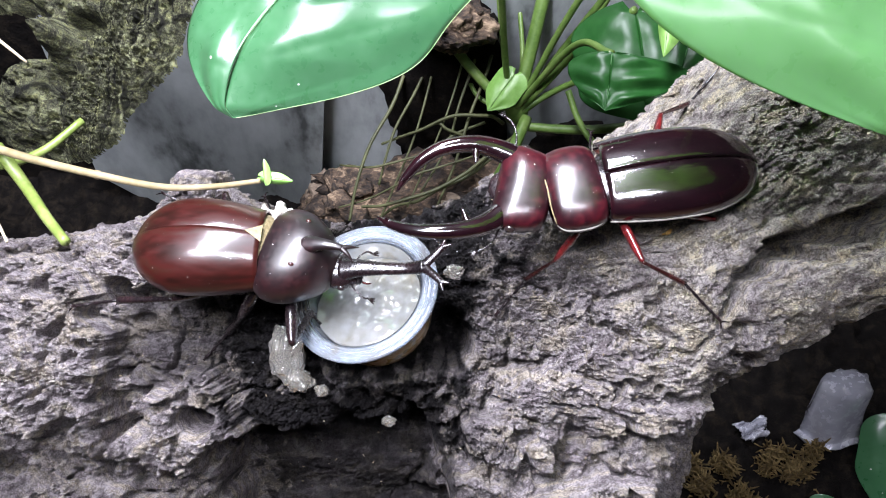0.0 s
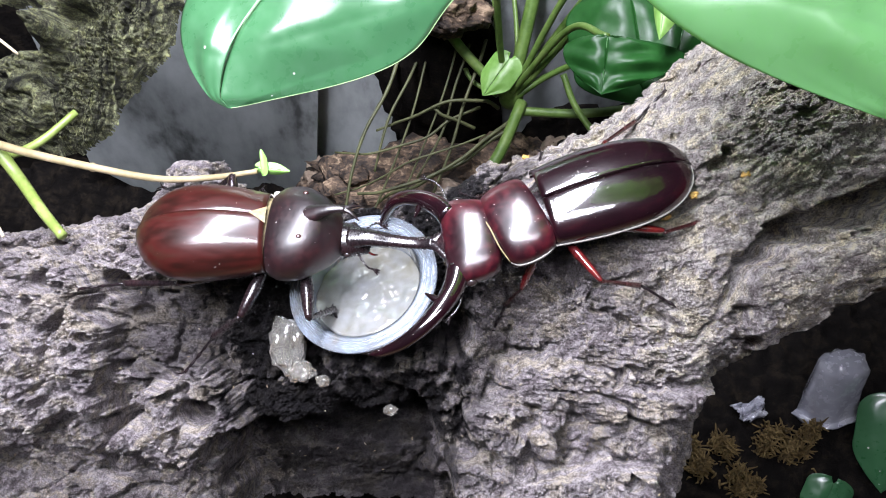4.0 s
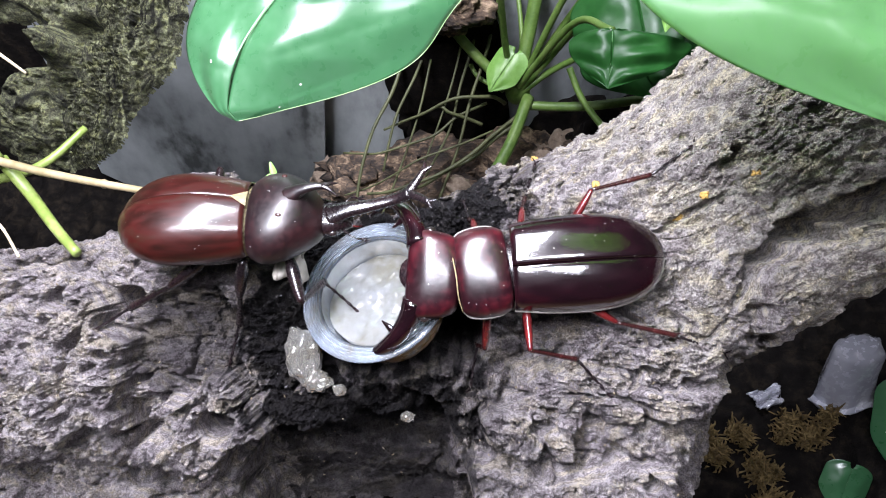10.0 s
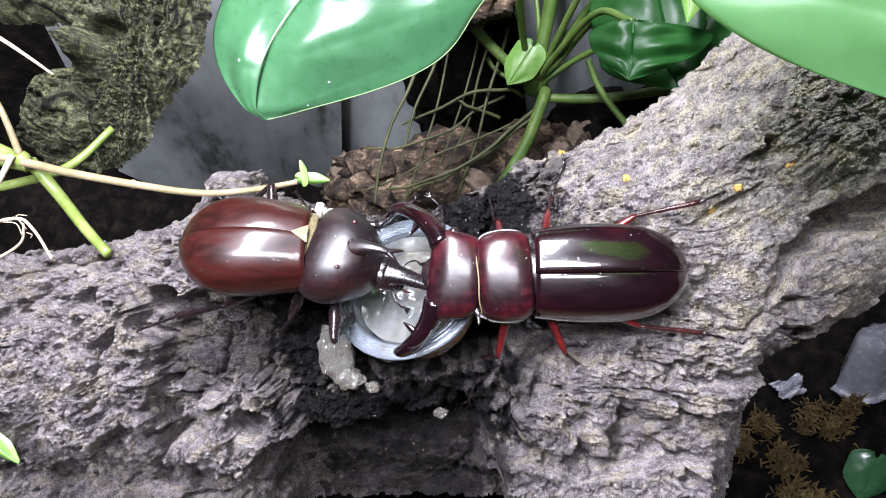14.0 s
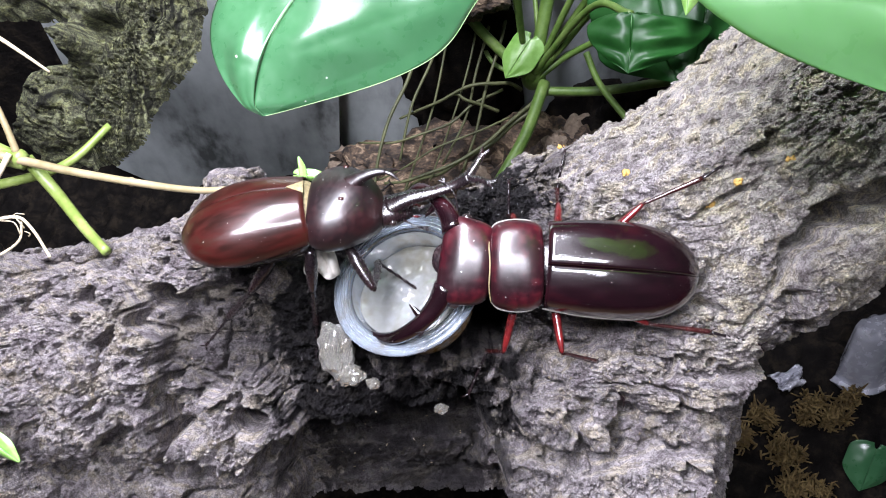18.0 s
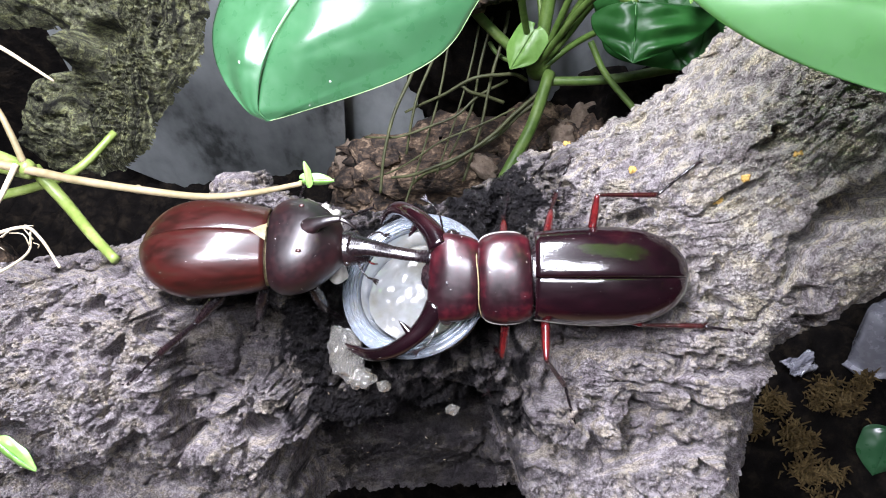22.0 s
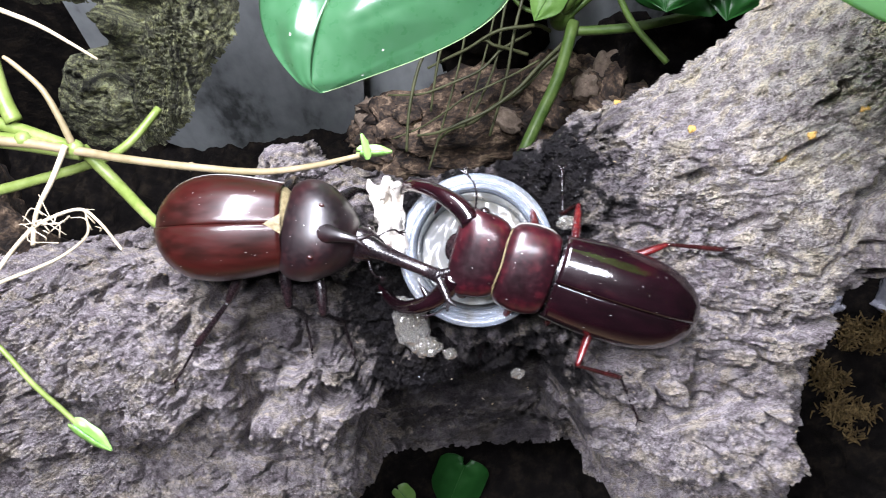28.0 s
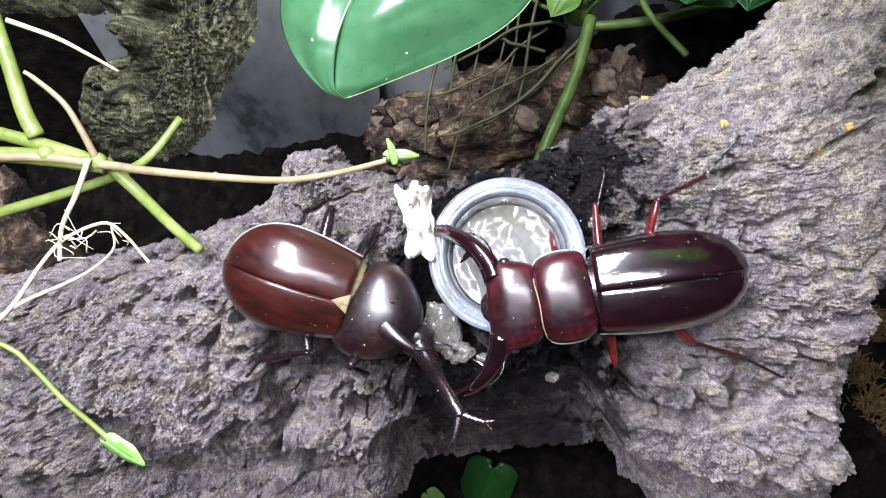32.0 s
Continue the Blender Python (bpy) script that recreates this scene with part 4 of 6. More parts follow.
leaf("young_leaf", G(-64, -152, -158), D(-0.5, 0.8, 0.2), D(0.8, 0.5, 0.1), 0.012, 0.004, 0.005, 10, 10, YOUNG,
     "bright green seedling leaf under the log", group="leaves under the log", seed=24)

# the crown of the plant: stalks that rise from one base, and runners over the wood
plant = tagged(new("potted_crown"), "light green plant crown with bundled stalks behind the log", "plant")
for pts, r in (
        ([(35, 66, -203), (44, 100, -196), (55, 150, -180)], 0.0034), ([(34, 68, -200), (30, 100, -190), (24, 150, -170)], 0.0018),
        ([(36, 68, -200), (62, 95, -185), (84, 130, -160)], 0.0022), ([(33, 70, -200), (10, 95, -196), (-6, 118, -190)], 0.0026),
        ([(34, 68, -201), (40, 95, -200), (36, 150, -200)], 0.0012), ([(42, 66, -200), (30, 40, -190), (14, 16, -180), (4, 0, -175)], 0.0030),
        ([(40, 62, -202), (70, 60, -200), (104, 62, -196)], 0.0024), ([(30, 70, -204), (14, 86, -210), (10, 140, -215)], 0.0012),
        ([(60, 76, -180), (66, 60, -180), (80, 40, -180)], 0.0016)):
    part("stalk", tube_bm(smooth_path([G(*p) for p in pts], 18), r, 12), STEM, plant)
bm = bmesh.new()
bmesh.ops.create_icosphere(bm, subdivisions=3, radius=0.0048, matrix=Matrix.Translation(G(37, 69, -203)) @ Matrix.Diagonal((1.3, 1, 1.6, 1)))
part("crown_base", bm, STEM, plant)

runners = tagged(new("runner_roots"), "thin olive aerial roots crossing over rotten wood", "roots")
rng = random.Random(5)
for k in range(12):
    if k < 6:      # long runners that sag to the left from the crown
        ends = [(30 + rng.uniform(-14, 12), 60 + rng.uniform(-14, 10), -204), (rng.uniform(-62, -12), rng.uniform(18, 58), rng.uniform(-216, -200))]
        sag = rng.uniform(-9, 9)
    else:          # stalks that come down behind them from above
        x0 = rng.uniform(-10, 34)
        ends = [(x0 + 8, 146, -216), (x0 - rng.uniform(20, 60), rng.uniform(2, 34), rng.uniform(-212, -200))]
        sag = rng.choice((-1, 1)) * rng.uniform(5, 11)
    path = []
    for i in range(7):
        q = i / 6
        p = [ends[0][c] + (ends[1][c] - ends[0][c]) * q for c in range(3)]
        path.append(G(p[0] + 0.6 * sag * math.sin(math.pi * q * q) + rng.uniform(-1.6, 1.6), p[1] + sag * math.sin(math.pi * q) + rng.uniform(-1.2, 1.2), p[2] + 8 * math.sin(math.pi * q)))
    r = rng.uniform(0.0006, 0.0012)
    part("root", tube_bm(smooth_path(path, 48), [r * (1 - 0.35 * i / 48) * (1 + 0.06 * math.sin(i * 1.9)) for i in range(49)], 8), OLIVE, runners)

# ---- the vine on the left ----
def vine_plant():
    v = tagged(new("creeping_vine"), "pale creeping vine with roots and small green buds", "vine")
    def rod(name, pts, r0, r1, m, label="", n=26):
        path = smooth_path([G(*p) for p in pts], n)
        return part(name, tube_bm(path, [r0 + (r1 - r0) * i / n for i in range(n + 1)], 10), m, v, label)
    rod("shoot", [(-220.2, 42.7, -21.0), (-157.9, 36.1, -21.0), (-132.9, 30.0, -21.0), (-117.2, 25.6, -18.0), (-95.9, 20.6, -13.8), (-77.7, 17.2, -10.1), (-62.1, 17.1, -5.8), (-49.1, 18.3, -2.0)], 0.0016, 0.0007, VINE)
    rod("stem", [(-219.8, 46.0, -25.0), (-164.8, 37.7, -23.0), (-147.2, 33.9, -23.0), (-131.6, 29.4, -22.8)], 0.0022, 0.0026, VSTEM)
    rod("stem", [(-154.9, 84.6, -23.0), (-152.7, 62.6, -23.0), (-151.4, 48.2, -23.0), (-149.4, 40.5, -23.0)], 0.0020, 0.0026, VSTEM)
    rod("stem", [(-208.6, 64.7, -27.0), (-164.7, 44.9, -25.0), (-149.3, 38.3, -24.0), (-133.9, 30.5, -23.0)], 0.0018, 0.0022, VSTEM)
    rod("stem", [(-208.2, 16.2, -33.0), (-168.6, 20.9, -33.0), (-151.0, 23.1, -33.0), (-132.3, 26.1, -33.0), (-121.4, 30.3, -32.9), (-111.7, 39.9, -37.0)], 0.0018, 0.0012, VSTEM)
    rod("stem", [(-132.7, 30.5, -26.0), (-124.7, 19.5, -26.5), (-114.2, 9.4, -18.1), (-105.0, 1.9, -10.4)], 0.0020, 0.0014, VSTEM)
    rod("leaf_stalk", [(-146.4, 58.2, -18.0), (-143.8, 55.8, -18.0), (-137.5, 48.3, -18.0), (-134.7, 40.5, -19.0), (-132.9, 31.7, -21.0)], 0.0006, 0.0011, VINE)
    rod("aerial_root", [(-134.1, 31.7, -19.0), (-138.7, 22.8, -17.0), (-143.6, 14.0, -14.1), (-141.1, 5.7, -3.6)], 0.0009, 0.0006, ROOT)
    rod("aerial_root", [(-171.3, -15.3, 4.0), (-153.4, -4.7, 5.0), (-145.9, 5.2, -1.9), (-141.6, 10.8, -9.8), (-131.6, 13.4, -13.4), (-124.0, 9.7, -7.8), (-114.8, 1.9, 2.3)], 0.0007, 0.0004, ROOT)
    rod("aerial_root", [(-156.5, -5.9, 4.0), (-148.2, -2.7, 4.0), (-136.6, 0.2, 4.7), (-130.5, 2.5, 1.1), (-126.4, 6.5, -4.8), (-128.9, 11.8, -12.1)], 0.0006, 0.0003, ROOT)
    rod("aerial_root", [(-180.0, -0.0, 5.0), (-156.6, -12.9, 6.0), (-149.5, -19.6, 7.0), (-142.9, -30.2, 7.0), (-137.1, -38.4, 6.0), (-131.5, -45.7, 6.0), (-127.1, -49.4, 6.0)], 0.0007, 0.0008, VSTEM)
    rr = random.Random(8)
    for k in range(16):
        x, w = rr.uniform(-136, -118), rr.uniform(6, 14)
        rod("root_hair", [(x, w, 6), (x + rr.uniform(-3, 3), w + rr.uniform(-2, 4), 7), (x + rr.uniform(-6, 6), w + rr.uniform(-3, 6), 7)], 0.00022, 0.0001, ROOT, n=6)
    for x, w, h in ((-132.9, 30.6, -22.0), (-147.2, 35.0, -22.0), (-98.2, 21.1, -15.2)):
        bm = bmesh.new()
        bmesh.ops.create_icosphere(bm, subdivisions=2, radius=0.0027 if x < -100 else 0.0014, matrix=Matrix.Translation(G(x, w, h)))
        part("node", bm, VINE if x > -130 else VSTEM, v)
    return v


vine_plant()
leaf("vine_bud", G(-40.4, 18.3, -2.0), D(-0.95, 0.1, 0.0), D(0.1, 0.9, 0.4), 0.0085, 0.0016, 0.0018, 30, 30, YOUNG, "tiny light green bud at the vine's tip", group="vine buds", seed=31)
leaf("vine_bud", G(-47.9, 23.9, -1.0), D(0.05, -0.95, 0.0), D(0.9, 0.05, 0.4), 0.0062, 0.0011, 0.0013, 35, 35, YOUNG, "tiny light green bud at the vine's tip", group="vine buds", seed=32)
leaf("vine_bud", G(-125.5, -51.0, 7.0), D(-0.75, 0.65, 0.0), D(0.65, 0.75, 0.3), 0.012, 0.0028, 0.003, 20, 20, YOUNG, "small pale green leaf on the root's end", group="vine buds", seed=33)

bm = tube_bm(smooth_path([G(-150, 73.5, -22), G(-136.6, 66.3, -20), G(-128.4, 60.3, -20), G(-121.7, 54.6, -22)], 20), [0.0008 - 0.00002 * i for i in range(21)], 8)
tagged(part("dry_root", bm, ROOT), "thin pale dry root on the mossy log", "root")


# ---- the jelly cup and the spilled jelly ----
def jelly_cup():
    cup = tagged(new("jelly_cup"), "clear plastic cup of pale beetle jelly sunk in the log", "cup")
    def turned(profile, n=72):
        return np.array([[(r * math.cos(2 * math.pi * k / n), r * math.sin(2 * math.pi * k / n), z) for k in range(n)] for r, z in profile]) * MM
    outer = [(20.3, 0.0), (20.4, 0.5), (20.2, 0.9), (19.2, 1.0), (17.2, 0.7), (16.6, 0.2), (16.2, -3), (15.6, -8), (15.0, -13), (14.4, -15.2), (12, -16), (0.2, -16)]
    inner = [(0.2, -15.2), (12, -15.2), (13.4, -14.6), (13.9, -12.6), (14.4, -8), (15.0, -3), (15.4, -0.2), (16.3, -0.6), (17.4, -0.2), (19.4, 0.1), (20.3, 0.0)]
    grid_mesh(turned(outer[:6] + inner[-5:]), "flange", CLEAR, cup, close_u=True)
    grid_mesh(turned(outer[5:]), "cup_wall", STAINED, cup, close_u=True, label="ochre-stained lower wall")
    grid_mesh(turned(inner[1:-4]), "inner_wall", CLEAR, cup, close_u=True)
    # stepped rings moulded into the flange
    for r in (16.9, 18.0, 19.1):
        grid_mesh(turned([(r - 0.55, 0.72), (r - 0.2, 0.98), (r + 0.2, 0.98), (r + 0.55, 0.72)]), "flange_ring", CLEAR, cup, close_u=True)
    # jelly: half eaten, lumpy
    rad, an = np.linspace(0, 1, 40), np.linspace(0, 2 * np.pi, 90, endpoint=False)
    Rr, A = np.meshgrid(rad, an, indexing="ij")
    x, y = Rr * np.cos(A), Rr * np.sin(A)
    z = -5.5 + 4.6 * (0.35 - y * 0.5) + 0.8 * fbm(x * 2.4, y * 2.4, 2, 301) + 0.14 * fbm(x * 7, y * 7, 2, 302)
    Rm = 14.6 + z * 0.06
    top = np.stack([x * Rm, y * Rm, z], -1)
    low = np.stack([x[-1] * 14.0, y[-1] * 14.0, np.full(90, -14.3)], -1)[None]
    grid_mesh(np.concatenate([top, low]) * MM, "jelly", JELLY, cup, close_u=True)
    return cup


CUP = jelly_cup()


def jelly_lump(x, v, n, sx, sy, sz, seed):
    th, ph = np.meshgrid(np.linspace(0, 2 * np.pi, 56, endpoint=False), np.linspace(0.02, np.pi - 0.02, 28))
    d = np.stack([np.sin(ph) * np.cos(th), np.sin(ph) * np.sin(th), np.cos(ph)], -1)
    k = np.array([[1 + 0.34 * noise.fractal(Vector(p) * 1.6 + Vector((seed, 0, 0)), 1.0, 2.0, 3) for p in row] for row in d])
    ob = grid_mesh(d * k[..., None] * np.array([sx, sy, sz]) * MM, "jelly_lump", LUMP, close_u=True)
    ob.matrix_world = SLOPE @ Matrix.Translation((x * MM, v * MM, n * MM))
    return tagged(ob, "translucent lump of spilled jelly on wet bark", "jelly", "spilled jelly")


jelly_lump(-41.5, -28, 1.0, 4.6, 7.0, 2.6, 1)
jelly_lump(-38, -35, 1.0, 3.6, 3.0, 2.2, 2)
jelly_lump(-32, -37.5, 1.5, 2.0, 1.6, 1.3, 3)
jelly_lump(-14.5, -46, -1.0, 1.8, 1.5, 1.2, 4)
jelly_lump(3, -6, 2.0, 2.4, 2.0, 1.5, 5)


def used_cup(x, y, z, tilt, turn):
    """A squashed clear cup that leans on the soil."""
    root = tagged(new("crumpled_cup"), "crumpled translucent plastic cup lying on the soil", "cup")
    n = 48
    rings = [(8, 36), (11.5, 34.5), (13, 31), (14, 18), (15, 6), (15.5, 1), (18.5, 0), (18.6, 0.8), (15.2, 1.6)]
    P = []
    for i, (r, h) in enumerate(rings):
        ring = []
        for k in range(n):
            a = 2 * math.pi * k / n
            rr = r * (1 + 0.16 * noise.noise(Vector((math.cos(a) * 1.6, math.sin(a) * 1.6, h * 0.05))))
            ring.append((rr * math.cos(a), rr * math.sin(a) * 0.72, h + 2.2 * noise.noise(Vector((math.cos(a) * 2, math.sin(a) * 2, 5 + i)))))
        P.append(ring)
    grid_mesh(np.array(P[:6]) * MM, "wall", FOGGY, root, close_u=True)
    grid_mesh(np.array(P[5:]) * MM, "rim", FOGGY, root, close_u=True)
    th = np.array([[(q * 8.6 * math.cos(2 * math.pi * k / n), q * 8.6 * 0.72 * math.sin(2 * math.pi * k / n), 36 + 1.2 * (1 - q)) for k in range(n)] for q in (1, 0.6, 0.2, 0.02)])
    grid_mesh(th * MM, "bottom", FOGGY, root, close_u=True)
    root.matrix_world = pose(x, y, z, tilt, 0, turn)
    return root


FOGGY = mat("foggy_plastic", [(0.44, 0.45, 0.52), (0.56, 0.56, 0.64), (0.68, 0.67, 0.72)], scale=50, rough=(0.15, 0.35), bump=0.25, trans=0.35, coat=0.5)
used_cup(0.198, 0.172, 0.004, -16, 12)
PAPER = mat("paper", [(0.40, 0.36, 0.30), (0.62, 0.58, 0.52), (0.75, 0.72, 0.68)], scale=90, rough=(0.5, 0.8), bump=0.3)


def scrap(name, x, v, n, sx, sy, seed, material, label, category, m=None):
    """A torn, crumpled scrap with thickness."""
    k = 22
    P = np.zeros((k, k, 3))
    for i in range(k):
        for j in range(k):
            u, w = i / (k - 1) - 0.5, j / (k - 1) - 0.5
            e = 1 + 0.5 * noise.noise(Vector((u * 3, w * 3, seed)))
            P[i, j] = (u * sx * e, w * sy * e, 0.22 * (sx + sy) * noise.fractal(Vector((u * 3.2, w * 3.2, seed + 3)), 0.8, 2.0, 4))
    ob = grid_mesh(P * MM, name, material)
    ob.matrix_world = (SLOPE @ Matrix.Translation((x * MM, v * MM, n * MM))) if m is None else m
    ob.modifiers.new("thickness", "SOLIDIFY").thickness = 0.0005
    return tagged(ob, label, category)


scrap("torn_label", -43, 3, 4, 8, 17, 3, PAPER, "crumpled scrap of white foil on the bark", "scrap")
scrap("plastic_scrap", 0, 0, 0, 17, 9, 8, FOGGY, "torn piece of clear plastic on the soil", "scrap", pose(0.157, 0.170, 0.006, 10, 5, 20))
stalk = tube_bm(smooth_path([Vector((0.245, 0.150, 0.0)), Vector((0.240, 0.175, 0.035)), Vector((0.236, 0.205, 0.06)), Vector((0.240, 0.235, 0.075))], 18), 0.0024, 10)
tagged(part("seedling_stalk", stalk, STEM), "bent yellow-green stalk of a seedling", "stalk")


def frass():
    """Crumbs of wood and frass strewn over the log."""
    rng = random.Random(77)
    bm = bmesh.new()
    for _ in range(520):
        x, v = rng.uniform(-170, 120), rng.uniform(-80, 60)
        d = float(inside_distance(np.array([[x]]), np.array([[v]]), LOG)[0, 0])
        if d < 3 or math.hypot(x + 20, v + 14) < 30:
            continue
        n = ground_at(x, v)
        p = Vector((x, v, n + 0.1)) * MM
        a = rng.uniform(0, 3.14)
        l = rng.uniform(0.3, 1.1) * MM
        q = p + Vector((math.cos(a), math.sin(a), rng.uniform(-0.1, 0.5))) * l
        tube_bm([p, (p + q) / 2 + Vector((0, 0, 0.0001)), q], [0.00012, 0.0002, 0.0001], 5, bm)
    ob = part("wood_crumbs", bm, CRUMB)
    ob.matrix_world = SLOPE
    return tagged(ob, "pale crumbs of wood strewn over the bark", "crumbs", kind="stuff")


def ground_at(x, v):
    """Height of the log's surface over the slope."""
    i, j = int(round((v + 110) / 0.8)), int(round((x + 198) / 0.8))
    return float(SURFACE[min(max(i, 0), SURFACE.shape[0] - 1), min(max(j, 0), SURFACE.shape[1] - 1)])


def surface_table():
    X, V = np.meshgrid(np.arange(-198, 164, 0.8), np.arange(-110, 98, 0.8))
    return log_height(X, V, np.maximum(inside_distance(X, V, LOG), 1.0))


SURFACE = surface_table()


OCHRE = mat("ochre_flake", [(0.30, 0.17, 0.04), (0.48, 0.30, 0.08), (0.62, 0.44, 0.16)], scale=300, rough=(0.6, 0.8), bump=0.2)
for k, (x, v) in enumerate(((25.8, 23.4), (61.1, 9.4), (56.8, 4.4), (73.3, 14.2), (38.5, 13.9))):
    tagged(scrap("wood_flake", x, v, ground_at(x, v) + 0.4, 1.7, 1.2, 40 + k, OCHRE, "tiny ochre-yellow flake of wood on the branch", "flake"), group="ochre flakes")
CRUMB = mat("crumbs", [(0.20, 0.15, 0.09), (0.32, 0.26, 0.17), (0.46, 0.41, 0.33)], scale=300, rough=(0.7, 0.9), bump=0.1, random_amount=0.0)
frass()


# ---- beetles: x ahead, y to the left, z up, in millimetres from the waist ----
def shell_half(side, length, width, height, bend, name, material, parent, seam=0.35, gloss_rim=True):
    """One wing case: from the waist back to the tail, from the seam round to the rim."""
    nu, nv = 46, 22
    P = np.zeros((nu, nv, 3))
    for i in range(nu):
        u = i / (nu - 1)
        s = u ** 0.85
        w, h = width(s), height(s)
        for j in range(nv):
            th = radians(112) * (j / (nv - 1)) ** 1.35
            y = w * math.sin(th) ** bend if th < math.pi / 2 else w * (1 - 0.10 * (th - math.pi / 2))
            z = h * (math.cos(th) if th < math.pi / 2 else 0.55 * math.cos(th))
            dip = 0.22 * math.exp(-((y / 0.22) ** 2))
            P[i, j] = (-length * s, side * max(y, 0.03 if j else 0.02), z - dip)
    ob = grid_mesh(P * MM, name, material, parent)
    md = ob.modifiers.new("thickness", "SOLIDIFY")
    md.thickness = 0.0004
    # the raised hem along the outer edge
    part("hem", tube_bm([Vector(p) * MM for p in P[:, -4]], 0.00032, 7), HEMM, ob, "pale grey hem")
    return ob


def oval(name, material, parent, cx, cy, cz, rx, ry, rz, power=2.0, n=28, label=""):
    """A blunt egg; power above 2 squares it off."""
    th, ph = np.meshgrid(np.linspace(0, 2 * np.pi, n, endpoint=False), np.linspace(0.03, np.pi - 0.03, n // 2 + 4))
    e = 2 / power
    sp = lambda a: np.sign(a) * np.abs(a) ** e
    P = np.stack([cx + rx * np.cos(ph), cy + ry * sp(np.cos(th)) * np.sin(ph) ** e, cz + rz * sp(np.sin(th)) * np.sin(ph) ** e], -1)
    return grid_mesh(P * MM, name, material, parent, close_u=True, label=label)


def loft(name, material, parent, rings, n=40, label=""):
    """A body through cross-sections (x, half width, top, bottom, squareness, middle height)."""
    an = np.linspace(0, 2 * np.pi, n, endpoint=False)
    P = []
    for x, w, top, bot, sq, mid in rings:
        c, s = np.cos(an), np.sin(an)
        e = 2 / sq
        y = w * np.sign(c) * np.abs(c) ** e
        z = mid + np.where(s > 0, top, bot) * np.sign(s) * np.abs(s) ** e
        P.append(np.stack([np.full(n, x), y, z], -1))
    P = np.array(P)
    # blend the sections smoothly
    k = np.linspace(0, len(P) - 1, (len(P) - 1) * 5 + 1)
    i = np.minimum(k.astype(int), len(P) - 2)
    f = (k - i)[:, None, None]
    p0, p1, p2, p3 = P[np.maximum(i - 1, 0)], P[i], P[i + 1], P[np.minimum(i + 2, len(P) - 1)]
    Q = 0.5 * (2 * p1 + (p2 - p0) * f + (2 * p0 - 5 * p1 + 4 * p2 - p3) * f ** 2 + (3 * p1 - p0 - 3 * p2 + p3) * f ** 3)
    return grid_mesh(Q * MM, name, material, parent, close_u=True, label=label)


def rod(name, material, parent, pts, radii, n=14, sides=12, flat=1.0, label="", extra=()):
    def one(pp, rr, m, bm):
        path = smooth_path([Vector(p) * MM for p in pp], m)
        return tube_bm(path, [float(np.interp(i / m * (len(rr) - 1), range(len(rr)), rr)) * MM for i in range(m + 1)], sides, bm, flat)
    bm = one(pts, radii, n, None)
    for pp, rr in extra:
        one(pp, rr, 8, bm)
    return part(name, bm, material, parent, label)


def leg_parts(parent, lf, lt, ls, thick, mf, mt, spines=4):
    """Thigh, shin and foot, each along x from its joint."""
    rows = []
    for k in range(6):
        fem = rod("femur", mf, parent, [(0, 0, 0), (lf * 0.35, 0, 0.3), (lf * 0.75, 0, 0.2), (lf, 0, 0)], [thick * 0.8, thick * 1.15, thick * 0.95, thick * 0.6], flat=1.25)
        sp = [([(lt * q, 0, 0), (lt * (q + 0.07), (0.9 if i % 2 else -0.9) * thick, -0.2)], [0.28 * thick, 0.05]) for i, q in enumerate(np.linspace(0.35, 0.95, spines))]
        sp += [([(lt * 0.96, 0, 0), (lt * 1.08, sgn * thick, -0.3)], [0.3 * thick, 0.06]) for sgn in (-1, 1)]
        tib = rod("tibia", mt, parent, [(0, 0, 0), (lt * 0.3, 0, -0.15), (lt * 0.7, 0, 0), (lt, 0, 0)], [thick * 0.42, thick * 0.5, thick * 0.62, thick * 0.72], extra=sp)
        claws = [([(ls * 0.97, 0, 0), (ls * 1.05, sgn * 0.8, 0.1), (ls * 1.12, sgn * 1.5, -0.5)], [0.22, 0.2, 0.05]) for sgn in (-1, 1)]
        pts = [(ls * q, 0, 0.25 * math.sin(q * 9)) for q in np.linspace(0, 1, 11)]
        tar = rod("tarsus", DARKSHELL, parent, pts, [0.3 + (0.16 if i % 2 else 0) for i in range(11)], n=20, sides=8, extra=claws)
        rows.append((fem, tib, tar))
    return rows


def antenna(name, parent, pts, m, club):
    extra = [([(pts[-1][0], pts[-1][1], pts[-1][2]), tuple(np.array(pts[-1]) + np.array(c))], [0.35, 0.15]) for c in club]
    return rod(name, m, parent, pts, [0.32, 0.24, 0.22, 0.3], n=12, sides=7, extra=extra)


